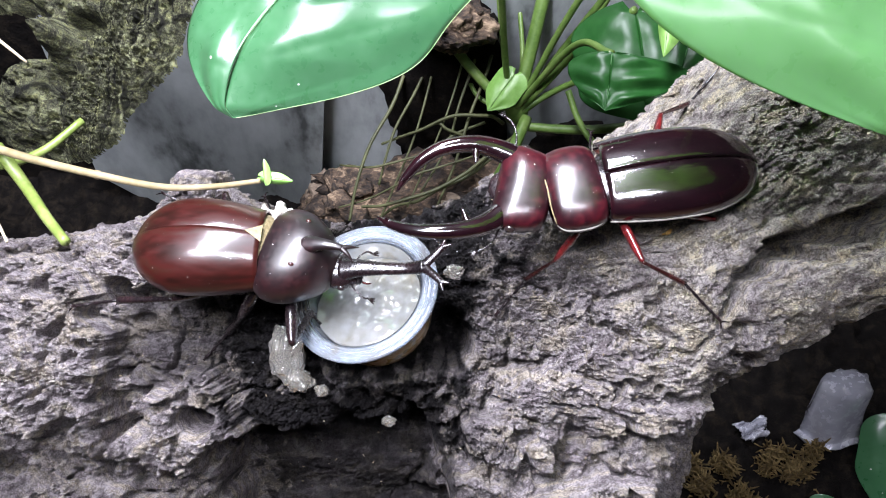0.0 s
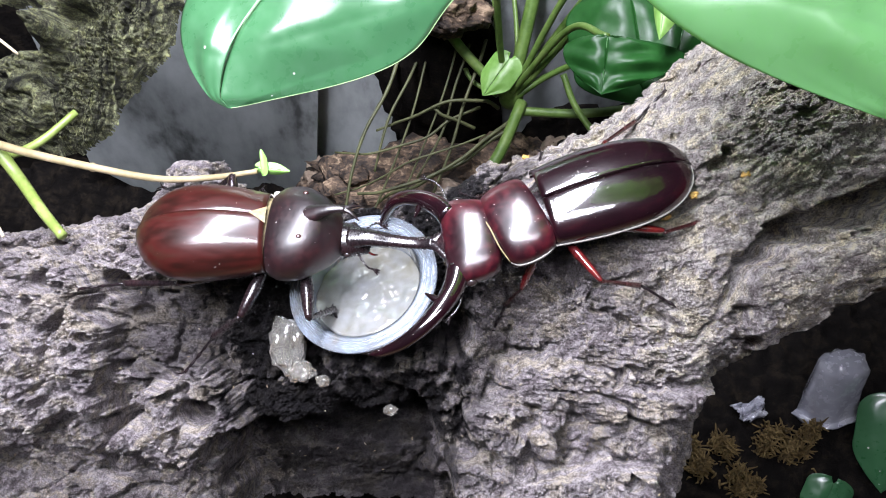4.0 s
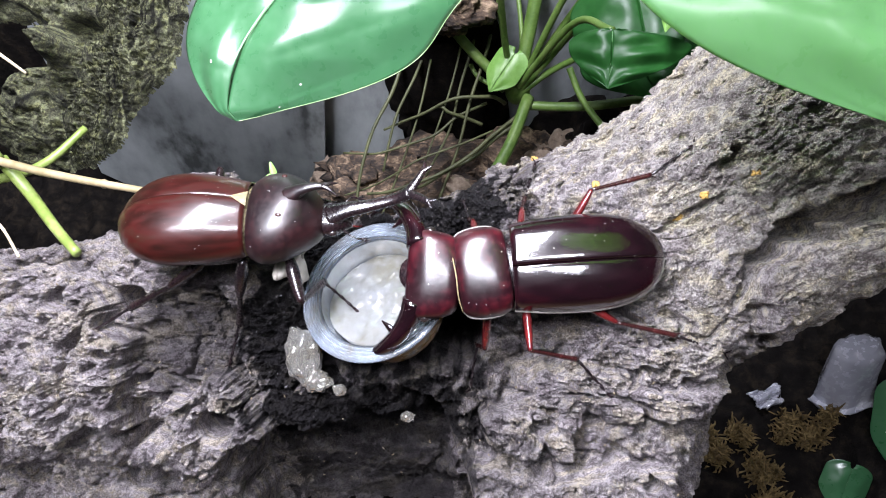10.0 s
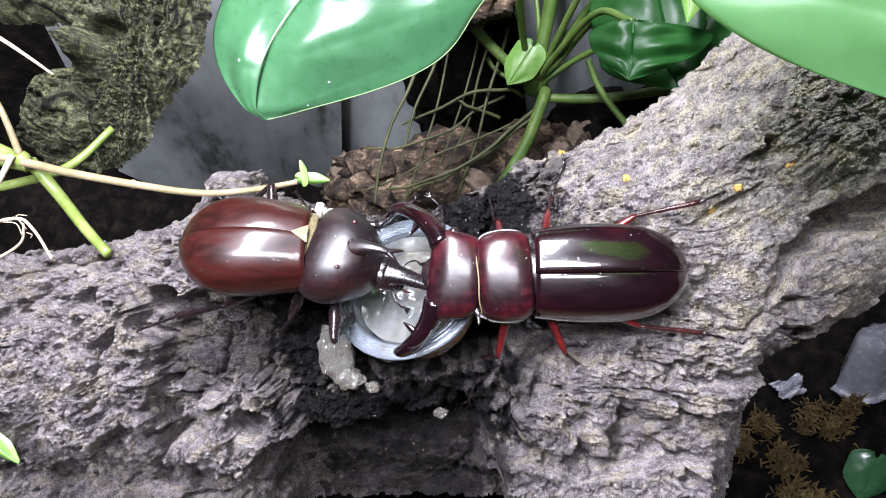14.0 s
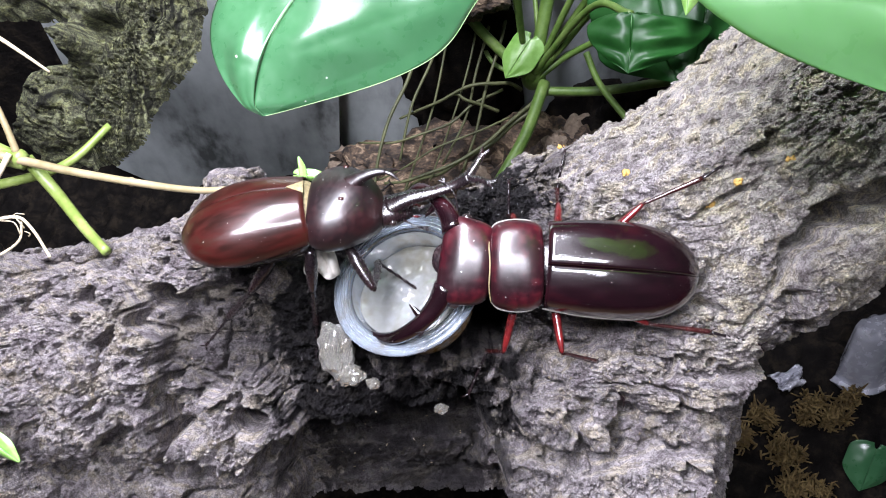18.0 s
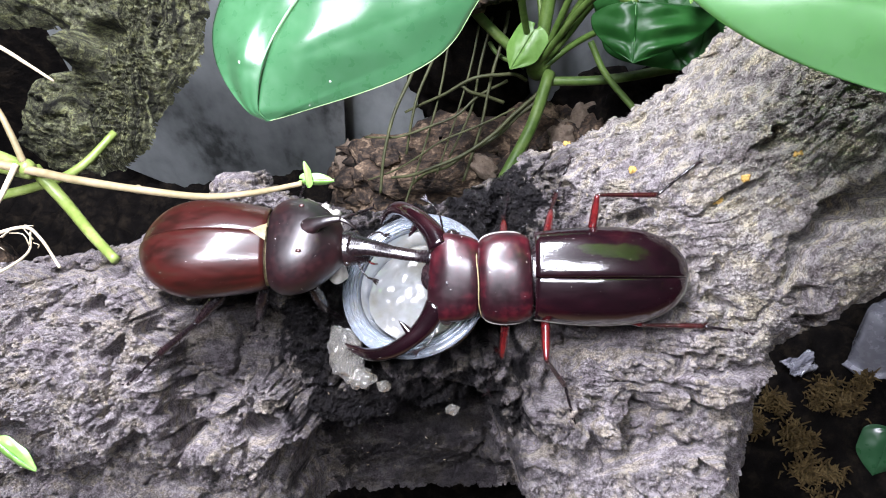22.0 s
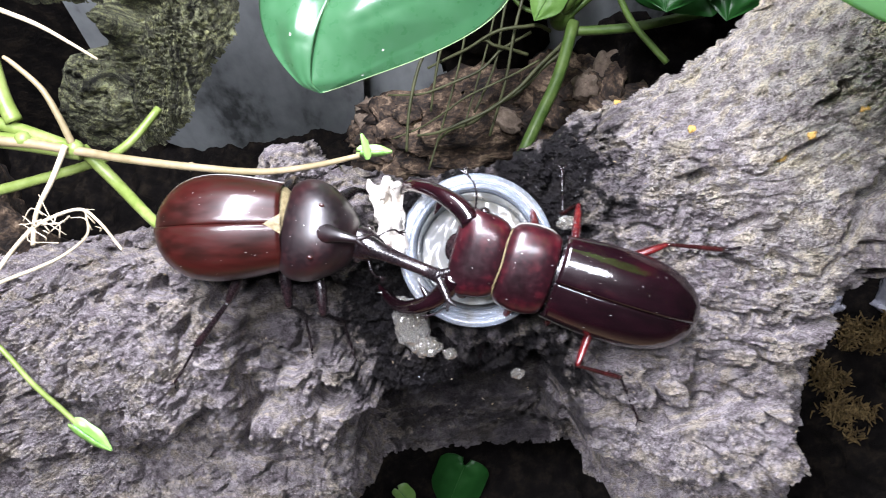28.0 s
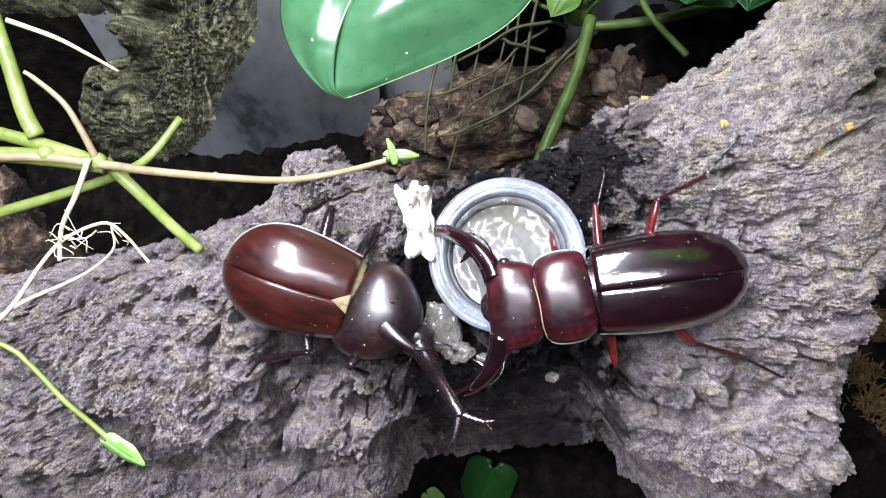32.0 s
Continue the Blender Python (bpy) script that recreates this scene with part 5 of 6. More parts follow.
def rhino_beetle():
    b = tagged(new("rhinoceros_beetle"), "glossy red-brown rhinoceros beetle with a long forked black horn", "beetle")
    wid = lambda s: 13.4 * (0.80 + 0.20 * math.sin(min(1, s / 0.58) * math.pi / 2)) * max(0.0, 1 - max(0, (s - 0.46) / 0.54) ** 2.7) ** 0.56
    hei = lambda s: 9.6 * (0.80 + 0.20 * math.sin(min(1, s / 0.45) * math.pi / 2)) * max(0.0, 1 - max(0, (s - 0.30) / 0.70) ** 2.6) ** 0.6
    for side in (1, -1):
        shell_half(side, 33, wid, hei, 0.85, "wing_case", SHELL, b)
    loft("abdomen", DARKSHELL, b, [(1, 6, 4, 5, 2, -1), (-3, 11, 3, 6.5, 2.2, -1.5), (-14, 11.8, 3, 7, 2.2, -1.5), (-24, 10, 3, 6, 2.2, -1.5), (-30, 5.5, 2, 3.5, 2, -1.5), (-32, 1, 0.6, 1, 2, -1.5)])
    loft("collar", HAIR, b, [(-1.2, 10.2, 8.0, 6, 2, -0.6), (0.4, 9.8, 7.4, 6, 2, -0.6), (1.6, 8.6, 6.2, 5, 2, -0.6)], label="fringe of golden down")
    bm = bmesh.new()
    tri = [bm.verts.new(Vector(p) * MM) for p in ((0.2, 2.4, 7.45), (0.2, -2.4, 7.45), (-3.8, 0, 8.45), (0.2, 0, 7.85))]
    bm.faces.new((tri[0], tri[3], tri[2]))
    bm.faces.new((tri[3], tri[1], tri[2]))
    sc = part("scutellum", bm, HAIR, b, "dull gold-brown scutellum", smooth=False)
    sc.modifiers.new("thickness", "SOLIDIFY").thickness = 0.0006
    th = loft("thorax", VELVET, b, [(0.0, 9.0, 5.6, 5.5, 2, 0), (0.7, 11.0, 7.2, 6.2, 2.05, 0), (4, 13.0, 9.2, 6.8, 2.1, 0), (9, 12.6, 10.2, 6.6, 2.1, 0.2), (13.5, 10.0, 9.4, 5.6, 2.1, 0.2), (16.6, 7.4, 6.6, 4.4, 2, 0), (18.2, 5.0, 4.0, 3.2, 2, -0.4), (18.6, 3.0, 2.2, 2, 2, -0.4)], n=56)
    rod("thoracic_horn", VELVET, th, [(10.5, 0, 8.4), (14, 0, 11.0), (17.2, 0, 12.2), (19.6, 0, 12.4)], [3.0, 1.7, 1.1, 0.8], flat=0.8,
        extra=[([(19.2, 0, 12.4), (21.2, s * 1.0, 12.2), (23.2, s * 2.3, 11.0)], [0.75, 0.55, 0.1]) for s in (1, -1)])
    for y in (5.2, -5.2):
        oval("dimple", SHELL, th, 9.0, y * 1.25, 9.2, 0.7, 0.5, 0.35)
    hd = loft("head", DARKSHELL, b, [(-2.5, 3.2, 2.6, 2.6, 2, 0), (0, 4.3, 3.4, 3, 2.1, 0), (3, 4.4, 3.4, 3, 2.2, 0), (5.6, 3.2, 2.2, 2.4, 2.3, -0.3), (7.2, 2.4, 0.9, 1.2, 2.4, -0.8), (7.6, 0.8, 0.4, 0.5, 2, -0.8)])
    rod("cephalic_horn", DARKSHELL, hd, [(2.2, 0, 1.6), (7, 0, 3.2), (13, 0, 3.6), (19, 0, 4.6), (23.2, 0, 6.4)], [3.4, 2.3, 1.7, 1.6, 1.9], n=26, flat=0.7,
        extra=[e for s in (1, -1) for e in (([(22.6, 0, 6.2), (25.4, s * 2.6, 7.4), (27.6, s * 5.0, 8.2)], [1.35, 1.05, 0.8]),
               ([(27.2, s * 4.6, 8.1), (29.6, s * 5.2, 8.9)], [0.8, 0.2]), ([(27.2, s * 4.6, 8.1), (28.0, s * 7.2, 8.4)], [0.8, 0.2]))])
    for s in (1, -1):
        oval("eye", EYE_M, hd, 2.4, s * 4.3, 0.2, 1.0, 0.8, 0.9)
        antenna("antenna", hd, [(4.8, s * 3.0, -0.6), (6.5, s * 5.2, -0.2), (8.2, s * 6.4, -0.6), (9.4, s * 6.2, -1.4)], DARKSHELL, [(1.6, s * 0.6, -0.4), (1.6, -s * 0.2, -0.6), (1.3, s * 1.2, -0.5)])
        rod("palp", REDLEG, hd, [(6.4, s * 1.4, -1.4), (8.4, s * 2.0, -1.8), (9.6, s * 1.6, -2.4)], [0.35, 0.3, 0.15], n=8, sides=6)
    return b, th, hd, leg_parts(b, 12.5, 16.0, 13.0, 1.5, DARKSHELL, DARKSHELL, 6)


def stag_beetle():
    b = tagged(new("stag_beetle"), "large glossy maroon stag beetle with curved open jaws", "beetle")
    wid = lambda s: 11.8 * (0.89 + 0.11 * math.sin(min(1, s / 0.4) * math.pi / 2)) * max(0.0, 1 - max(0, (s - 0.42) / 0.58) ** 2.7) ** 0.52
    hei = lambda s: 7.0 * (0.78 + 0.22 * math.sin(min(1, s / 0.4) * math.pi / 2)) * max(0.0, 1 - max(0, (s - 0.35) / 0.65) ** 2.6) ** 0.6
    for side in (1, -1):
        shell_half(side, 37.5, wid, hei, 0.80, "wing_case", MAROON, b)
    loft("abdomen", DARKSHELL, b, [(1.5, 5, 3, 3.5, 2, -1), (-2, 9.4, 2.4, 4.6, 2.3, -1.2), (-16, 10.2, 2, 5, 2.3, -1.2), (-28, 8.6, 2, 4, 2.2, -1.2), (-34, 4.6, 1.4, 2.4, 2, -1.2), (-36.3, 0.8, 0.4, 0.6, 2, -1.2)])
    loft("waist", DARKSHELL, b, [(-0.8, 8.0, 4.6, 3.6, 2, -0.6), (0.8, 7.0, 4.2, 3.6, 2, -0.6), (2.2, 6.6, 4.0, 3.4, 2, -0.6)])
    th = loft("thorax", HEADRED, b, [(0.6, 7.6, 4.2, 3.8, 2.2, 0), (1.2, 9.8, 5.2, 4.2, 2.3, 0), (4, 11.0, 6.0, 4.6, 2.4, 0), (8, 11.2, 6.1, 4.6, 2.4, 0), (11.4, 10.5, 5.6, 4.2, 2.4, 0), (13.2, 9.2, 4.6, 3.8, 2.3, 0), (13.7, 7.4, 3.6, 3.2, 2.2, 0)], n=48)
    rod("hem", HAIR, th, [(13.4, -9.0, 1.6), (13.9, -5.5, 3.8), (13.7, 0, 4.7), (13.9, 5.5, 3.8), (13.4, 9.0, 1.6)], [0.12, 0.2, 0.2, 0.2, 0.12], n=24, sides=7, label="golden fringe")
    hd = loft("head", HEADRED, b, [(-0.6, 7.0, 3.2, 3, 2.2, 0), (0.4, 9.0, 4.4, 3.8, 2.4, 0), (3, 10.3, 5.0, 4.2, 2.5, 0), (7.5, 11.0, 4.7, 4.2, 2.7, 0), (10.4, 10.7, 3.6, 3.8, 2.9, -0.2), (12.1, 8.8, 2.3, 3.0, 3.0, -0.5), (12.6, 5.4, 1.3, 2.2, 2.8, -0.6)], n=48)
    loft("lip", DARKSHELL, hd, [(11.6, 4.2, 1.4, 1.6, 2.4, -0.8), (12.8, 3.6, 1.1, 1.3, 2.4, -1.0), (14.0, 2.2, 0.7, 0.9, 2.2, -1.2), (14.4, 0.8, 0.3, 0.4, 2, -1.2)])
    for s in (-1, 1):
        rod("hem", HEMM, th, [(1.4, s * 9.6, 0.4), (4, s * 11.0, 0.3), (8, s * 11.25, 0.3), (11.6, s * 10.5, 0.4), (13.3, s * 9.0, 1.0)], [0.2, 0.26, 0.26, 0.26, 0.15], n=20, sides=7, label="pale grey hem")
    jaws = []
    for s in (-1, 1):      # right, left
        o = s
        teeth = [([(7.2, o * 4.0, 3.0), (8.0, o * 1.4, 3.2), (8.6, -o * 0.6, 3.4)], [1.3, 0.8, 0.15])]
        teeth += [([(q, o * y, z), (q + 0.7, o * (y - 1.6), z)], [0.6, 0.12]) for q, y, z in ((19.5, 4.4, 3.6), (22.0, 3.5, 3.0), (24.2, 2.4, 2.2))]
        teeth += [([(25.6, o * 1.7, 1.7), (26.8, o * 0.6, 3.4)], [0.6, 0.12])]
        jaw = rod("jaw", MAROON, hd, [(-1.5, -o * 0.4, 0), (2.5, o * 2.6, 1.2), (8, o * 4.8, 3.2), (15, o * 5.4, 4.2), (21, o * 4.2, 3.4), (26, o * 1.6, 1.6), (28.8, -o * 0.8, 0.6)],
                  [3.0, 2.7, 2.2, 1.9, 1.6, 1.15, 0.2], n=34, sides=14, flat=0.9, extra=teeth)
        jaws.append(jaw)
        oval("eye", EYE_M, hd, 7.4, s * 10.8, 0.3, 1.4, 1.1, 1.3)
        antenna("antenna", hd, [(9.6, s * 10.2, -0.6), (10.5, s * 14.5, 0.4), (12.0, s * 17.0, 0.6), (14.0, s * 18.5, 0.2)], DARKSHELL, [(1.2, s * 1.2, -0.3), (0.6, s * 1.7, -0.4), (1.8, s * 0.5, -0.3)])
    return b, th, hd, leg_parts(b, 13.5, 15.5, 13.5, 1.0, REDLEG, REDDARK, 3), jaws


HEMM = mat("hem_grey", [(0.10, 0.09, 0.08), (0.20, 0.19, 0.17), (0.30, 0.28, 0.26)], scale=200, rough=(0.25, 0.4), bump=0.1)
EYE_M = mat("eye", [(0.01, 0.008, 0.008), (0.03, 0.02, 0.02)], scale=400, rough=(0.08, 0.15), bump=0.0, coat=0.6)
MAROON = mat("chitin_maroon", [(0.003, 0.0015, 0.002), (0.007, 0.0015, 0.003), (0.022, 0.002, 0.004)], scale=50, rough=(0.22, 0.36), bump=0.03, coat=1.0, coat_rough=0.09, spec=0.2, specks=1000, speck_size=(0.23, -0.12), distance=0.0003, stretch=(0.4, 1, 1))
MAROON.node_tree.nodes["Principled BSDF"].inputs["Coat IOR"].default_value = 1.9
HEADRED = mat("chitin_wine", [(0.004, 0.0015, 0.002), (0.013, 0.002, 0.004), (0.055, 0.004, 0.008)], scale=70, rough=(0.30, 0.42), bump=0.10, coat=0.6, coat_rough=0.17, spec=0.4, specks=1000, speck_size=(0.23, -0.12), fine=9, distance=0.0003)
REDDARK = mat("chitin_dark_red", [(0.010, 0.004, 0.004), (0.022, 0.005, 0.005), (0.04, 0.007, 0.007)], scale=150, rough=(0.18, 0.3), bump=0.05, coat=0.4)

RHINO = [  # seconds, place of the waist, its heading, roll, and the headings of thorax and head
    (0, -44.9, -0.3, 11, -3.2, 32, -17.1, -3),
    (0.5, -45.4, 1.7, 11, -0.6, 32, -15.6, -4.1),
    (1, -45.2, -0.7, 11, -1.4, 32, -16.1, -6.2),
    (1.5, -45.9, 0.8, 11, 1.6, 31, -14.9, -6.2),
    (2, -45, -0.1, 11, -0.3, 30, -16.6, -7.7),
    (2.5, -45, 1.8, 11, -0.1, 32, -10.1, -4.4),
    (3, -44.4, 1.5, 11, -1.7, 35, -4.7, -1.6),
    (3.5, -44.1, 1.9, 11, -1.1, 35, -4.4, -5),
    (5.5, -40.9, 0.8, 11, -2.6, 35, -5.4, -19.8),
    (6, -41.7, 4.4, 11, -2.6, 42, -7.4, -13.7),
    (6.5, -36.5, 2.4, 11, 1.8, 37, -3.2, -13.5),
    (7, -38, 0.3, 11, -1.7, 32, -3.8, -15.7),
    (7.5, -37.4, 1.2, 11, -2.2, 32, -4.2, -15.8),
    (8, -36.5, 0.5, 11, -1.9, 32, -4.1, -15.6),
    (8.5, -36.4, 1.5, 11, -0.2, 35, -5.7, -17.8),
    (9, -46.2, 10.1, 11, 2.7, 38, -6.5, -19.6),
    (9.5, -44.6, 6.9, 11, -0.6, 40, -5, -6.8),
    (10, -50.9, 8.6, 11, -2.7, 42, -2.7, 6.3),
    (10.5, -55.6, 9.1, 11, 0.7, 41, -2.6, 2.3),
    (11, -54.6, 7.4, 11, -0.6, 40, -5.2, -3),
    (11.5, -48.1, 4.8, 11, -5.3, 35, -12.4, -13.4),
    (12, -49.7, 4.1, 11, -3.5, 30, -15.7, -21.9),
    (12.5, -49.9, 3.6, 11, -3.3, 30, -19, -25.5),
    (13, -44.8, 1.7, 11, -6, 30, -24.1, -29.9),
    (13.5, -44.5, 0.5, 11, -7.9, 30, -24.2, -26.9),
    (14, -44.5, 0.7, 11, -5.9, 30, -21.9, -22.7),
    (14.5, -48.1, -0.1, 11, -9.7, 28, -20.5, -22),
    (16.5, -43.3, -2, 11, -5.9, 22, -3.3, -13.3),
    (17, -54.2, 3.5, 11, -2.3, 42, -3.5, 6.8),
    (17.5, -50.9, 3.8, 11, 0.4, 47, -5.1, 6.6),
    (18, -43.6, 9.2, 11, 8.1, 52, -3.8, 7.9),
    (18.5, -44.5, 12.1, 11, 25.3, 55, 1.7, 23.4),
    (18.8, -42.5, 8.4, 11, 10.8, 46, 1.9, 6.5),
    (19, -59.2, 5.8, 11, 3.5, 40, 3.5, -4.1),
    (19.2, -55.1, 0.3, 11, 1.4, 34, 1.8, -4.9),
    (19.5, -55.9, -2.4, 11, -0.7, 26, 0, -5.8),
    (20, -55.9, -1.7, 11, -3.2, 24, -6.5, -8.5),
    (20.5, -55.6, -1.2, 11, -2.7, 23, -7.7, -11.2),
    (21, -52.8, -0.6, 11, -2.3, 22, -9, -13.9),
    (21.5, -51.7, -0.7, 11, -2.3, 28, -5.1, -15.4),
    (22, -56.1, 2.4, 11, -5.1, 35, -2.9, -17.8),
    (22.5, -49.6, 2, 11, -2.5, 30, -2.8, -21),
    (23, -51.8, 1.2, 11, -4.1, 25, -5.2, -25.5),
    (23.5, -52.7, 2.3, 11, -2.6, 22, -6.6, -23),
    (24, -49.4, 2.1, 11, -7.7, 20, -11.9, -22.4),
    (24.5, -51.3, 2.3, 11, -6.6, 18, -14.1, -23.3),
    (25, -49.1, 3.5, 11, -6.6, 18, -19.5, -32.1),
    (25.5, -47.6, 2.3, 11, -6.4, 16, -19.1, -30.9),
    (27.5, -69, 3.3, 11, -4.9, 10, -16.9, -25.9),
    (28, -68.9, 3.4, 11, -5.9, 10, -19.5, -30.1),
    (28.5, -57.9, -1.1, 11, -10.1, 18, -17, -19.7),
    (29, -59.8, -0.5, 11, -16.8, 5, -30.7, -46.1),
    (29.5, -60.4, -7.3, 11, -22.2, 2, -35.4, -52.9),
    (30, -61.5, -12.6, 11, -23.3, 0, -37.6, -58.5),
    (30.5, -69.4, -4.2, 11, -11.8, 12, -15.2, -27.5),
    (31, -69.1, -3, 11, -13.2, 10, -18.8, -28.7),
    (31.5, -69.8, -9.6, 11, -25.5, 5, -33.2, -49.6),
    (32, -62.4, -13.9, 11, -26.1, 0, -40.6, -66.9),
]
STAG = [  # the same, and the heading and dip of the right and the left jaw
    (0, 38.3, 15.8, 21, 187.5, 26, 191.9, 166.8, 195.7, 0, 183.2, 0),
    (0.5, 34.8, 13.1, 21, 190, 28, 192.8, 173.8, 203.5, 12, 191.4, 10),
    (1, 32, 13.4, 21, 189.5, 30, 191.8, 179.9, 210.3, 23, 198.7, 20),
    (1.5, 29.3, 10.7, 21, 192.5, 30, 202, 185.8, 215.1, 19, 203.6, 19),
    (2, 26.3, 11, 21, 192.1, 30, 210.1, 190.7, 218.8, 15, 207.5, 18),
    (2.5, 22.7, 7.6, 21, 194.1, 30, 210.6, 186, 208.7, 30, 214.4, 9),
    (3, 27.8, 10.4, 21, 189.9, 30, 207.3, 179.5, 196.8, 45, 219.5, 0),
    (3.5, 25.9, 7.5, 20.2, 192.8, 30, 207.4, 183.4, 192.9, 48, 221.1, 0),
    (5.5, 20.9, 5.7, 17, 198.1, 30, 204, 197.1, 175.4, 60, 225.5, 0),
    (6, 18.2, 1.4, 17, 195.4, 28, 197, 190.6, 191.8, 60, 230.7, 35),
    (6.5, 19.2, -0.5, 17, 197, 27, 197.1, 186.9, 180.1, 60, 231.3, 24),
    (7, 18.4, -0.5, 17, 193.7, 26, 194.4, 181.8, 167, 60, 230.4, 13),
    (7.5, 17.6, 0.3, 17, 190.4, 26, 191.5, 183.1, 166.1, 60, 230.1, 20),
    (8, 18.5, -1.2, 17, 194.3, 26, 192.8, 186.6, 167.4, 60, 231.9, 27),
    (8.5, 18, -2.8, 17, 191.7, 22, 192.8, 184.1, 168.1, 60, 229.8, 31),
    (9, 16.4, -3.6, 17, 188.6, 18, 192.5, 181.4, 168.7, 60, 227.5, 35),
    (9.5, 14.6, -4.7, 17, 183.8, 14, 188.6, 176.8, 158, 60, 220.9, 38),
    (10, 13.8, -6.2, 17, 181.5, 10, 186.2, 173, 148, 60, 215.1, 41),
    (10.5, 13.9, -8.7, 17, 180.5, 10, 182.9, 171.7, 149.4, 60, 216.2, 41),
    (11, 14.3, -8.7, 17, 178, 10, 178.8, 170, 150.4, 60, 216.9, 41),
    (11.5, 9.8, -9.6, 17, 175.5, 8, 176.3, 168.2, 151.4, 60, 213.2, 42),
    (12, 10.4, -10.4, 17, 177.6, 7, 176.6, 167.7, 153.7, 60, 210.9, 43),
    (12.5, 9.6, -10.3, 17, 175.3, 7, 177.5, 168.6, 149.5, 59, 211.1, 42),
    (13, 11.1, -9.3, 17, 176.5, 7, 180.5, 170.6, 146.4, 58, 212.4, 41),
    (13.5, 11.2, -8.5, 17, 177.3, 7, 180.8, 170.7, 153.9, 58, 214, 40),
    (14, 11, -8.6, 17, 177.7, 7, 180.9, 170.7, 161.3, 57, 215.4, 39),
    (14.5, 10.5, -8.3, 17, 176.7, 8, 180.3, 170.5, 160.5, 56, 213.7, 34),
    (16.5, 13, -7, 17, 177.7, 10, 180.7, 171, 158.7, 52, 208.5, 15),
    (17, 11.1, -6.5, 17, 178.6, 10, 185.5, 168.4, 160.1, 60, 218.1, 33),
    (17.5, 11, -6.3, 17, 176.4, 9, 181.5, 168.4, 156.5, 60, 213, 33),
    (18, 13.8, -7.8, 17, 172.1, 8, 176.2, 167.8, 152.2, 60, 207.3, 33),
    (18.5, 14, -7.9, 17, 172.9, 5, 176.1, 167.9, 170.6, 60, 205.5, 28),
    (18.8, 15.7, -8.1, 17, 172.9, 5, 174, 169.9, 160.9, 52, 202, 11),
    (19, 16.2, -6.3, 17, 170.7, 5, 171.3, 170.6, 153.8, 46, 199, 0),
    (19.2, 12.6, -7.9, 17, 172.7, 5, 174.1, 170.6, 156.6, 49, 198.2, 9),
    (19.5, 11.8, -7.6, 17, 171.7, 5, 175.8, 169.3, 159.5, 54, 195.7, 23),
    (20, 12, -8.5, 17, 172.6, 5, 172.6, 171.4, 156.9, 54, 195.1, 19),
    (20.5, 10.1, -10.2, 17, 174.3, 5, 173.5, 171.8, 157.7, 52, 195.5, 19),
    (21, 11.8, -9, 17, 172.2, 5, 172.2, 171, 157.4, 51, 194.7, 19),
    (21.5, 6.5, -11.2, 17, 174.5, 5, 175.7, 171.4, 157.7, 54, 198.8, 22),
    (22, 9, -9.9, 17, 175, 5, 178, 171.3, 157.5, 56, 202.4, 26),
    (22.5, 6.9, -11.3, 17, 174.3, 2, 174.3, 170, 150.6, 52, 197.8, 26),
    (23, 4.3, -16, 17, 176, 0, 172, 169.4, 144.4, 49, 194, 26),
    (23.5, -0.6, -24.5, 17, 177.1, 0, 174.8, 170.9, 157.3, 35, 183, 20),
    (24, -8.3, -25.8, 17, 173.7, 0, 174.9, 171, 168.8, 21, 170.6, 13),
    (24.5, -14.4, -22.4, 19, 155.4, -5, 152.1, 152.7, 143.1, 16, 154.3, 12),
    (25, -13.7, -13.8, 21, 137.3, -8, 138.9, 140.7, 134.2, 37, 158, 23),
    (25.5, -18.3, -17.3, 20.2, 154.8, -6, 151.3, 148.4, 146.3, 42, 166.5, 30),
    (27.5, 0.9, -20.9, 17, 154.4, 0, 158.5, 158, 173.6, 60, 179.3, 59),
    (28, -3.6, -17.1, 17, 155, -5, 155.8, 157.6, 160.5, 47, 188.9, 45),
    (28.5, -1.1, -18.1, 17, 154.1, 0, 162.2, 159.8, 159.9, 53, 179.5, 48),
    (29, 2.1, -15.2, 17, 151.6, 0, 156.6, 162.6, 153.7, 60, 205.1, 47),
    (29.5, 1.7, -21, 17, 168.8, 2, 168.4, 166.9, 170, 58, 209.2, 48),
    (30, 4.1, -19.7, 17, 167.4, 5, 169, 165.6, 180.7, 57, 207.7, 49),
    (30.5, 1.6, -20.3, 17, 168.5, 5, 170.8, 170.8, 175.2, 52, 207, 44),
    (31, -1.8, -21.4, 17, 170.9, 5, 168, 166.9, 159.2, 54, 203.7, 46),
    (31.5, -1.2, -22.1, 17, 169.6, 8, 172.4, 170.7, 154.2, 51, 209.4, 40),
    (32, -2.7, -20.4, 17, 179.1, 10, 183.3, 177.8, 152.4, 48, 218.4, 35),
]
RHINO_FEET = {}
RHINO_FEET["RF"] = [(0, -33, -19), (2, -33, -19), (3, -25, -24), (5.5, -27, -23), (6, -21, -24), (7, -38, -33), (8, -38, -32), (9, -29, -16), (10, -31, -12), (11, -39, -14), (12, -40, -17), (13, -43, -17), (14, -35, -21), (16.5, -35, -32), (17, -39, -27), (18, -25, -8), (18.5, -30, -9), (19.5, -42, -24), (20, -38, -27), (21, -46, -24), (22, -40, -30), (23, -37, -18), (24, -38, -21), (24.5, -37, -16), (25, -33, -17), (27.5, -59, -37), (28, -59, -36), (28.5, -56, -27), (29, -59, -34), (30, -65, -37), (31, -71, -29), (32, -64, -42)]
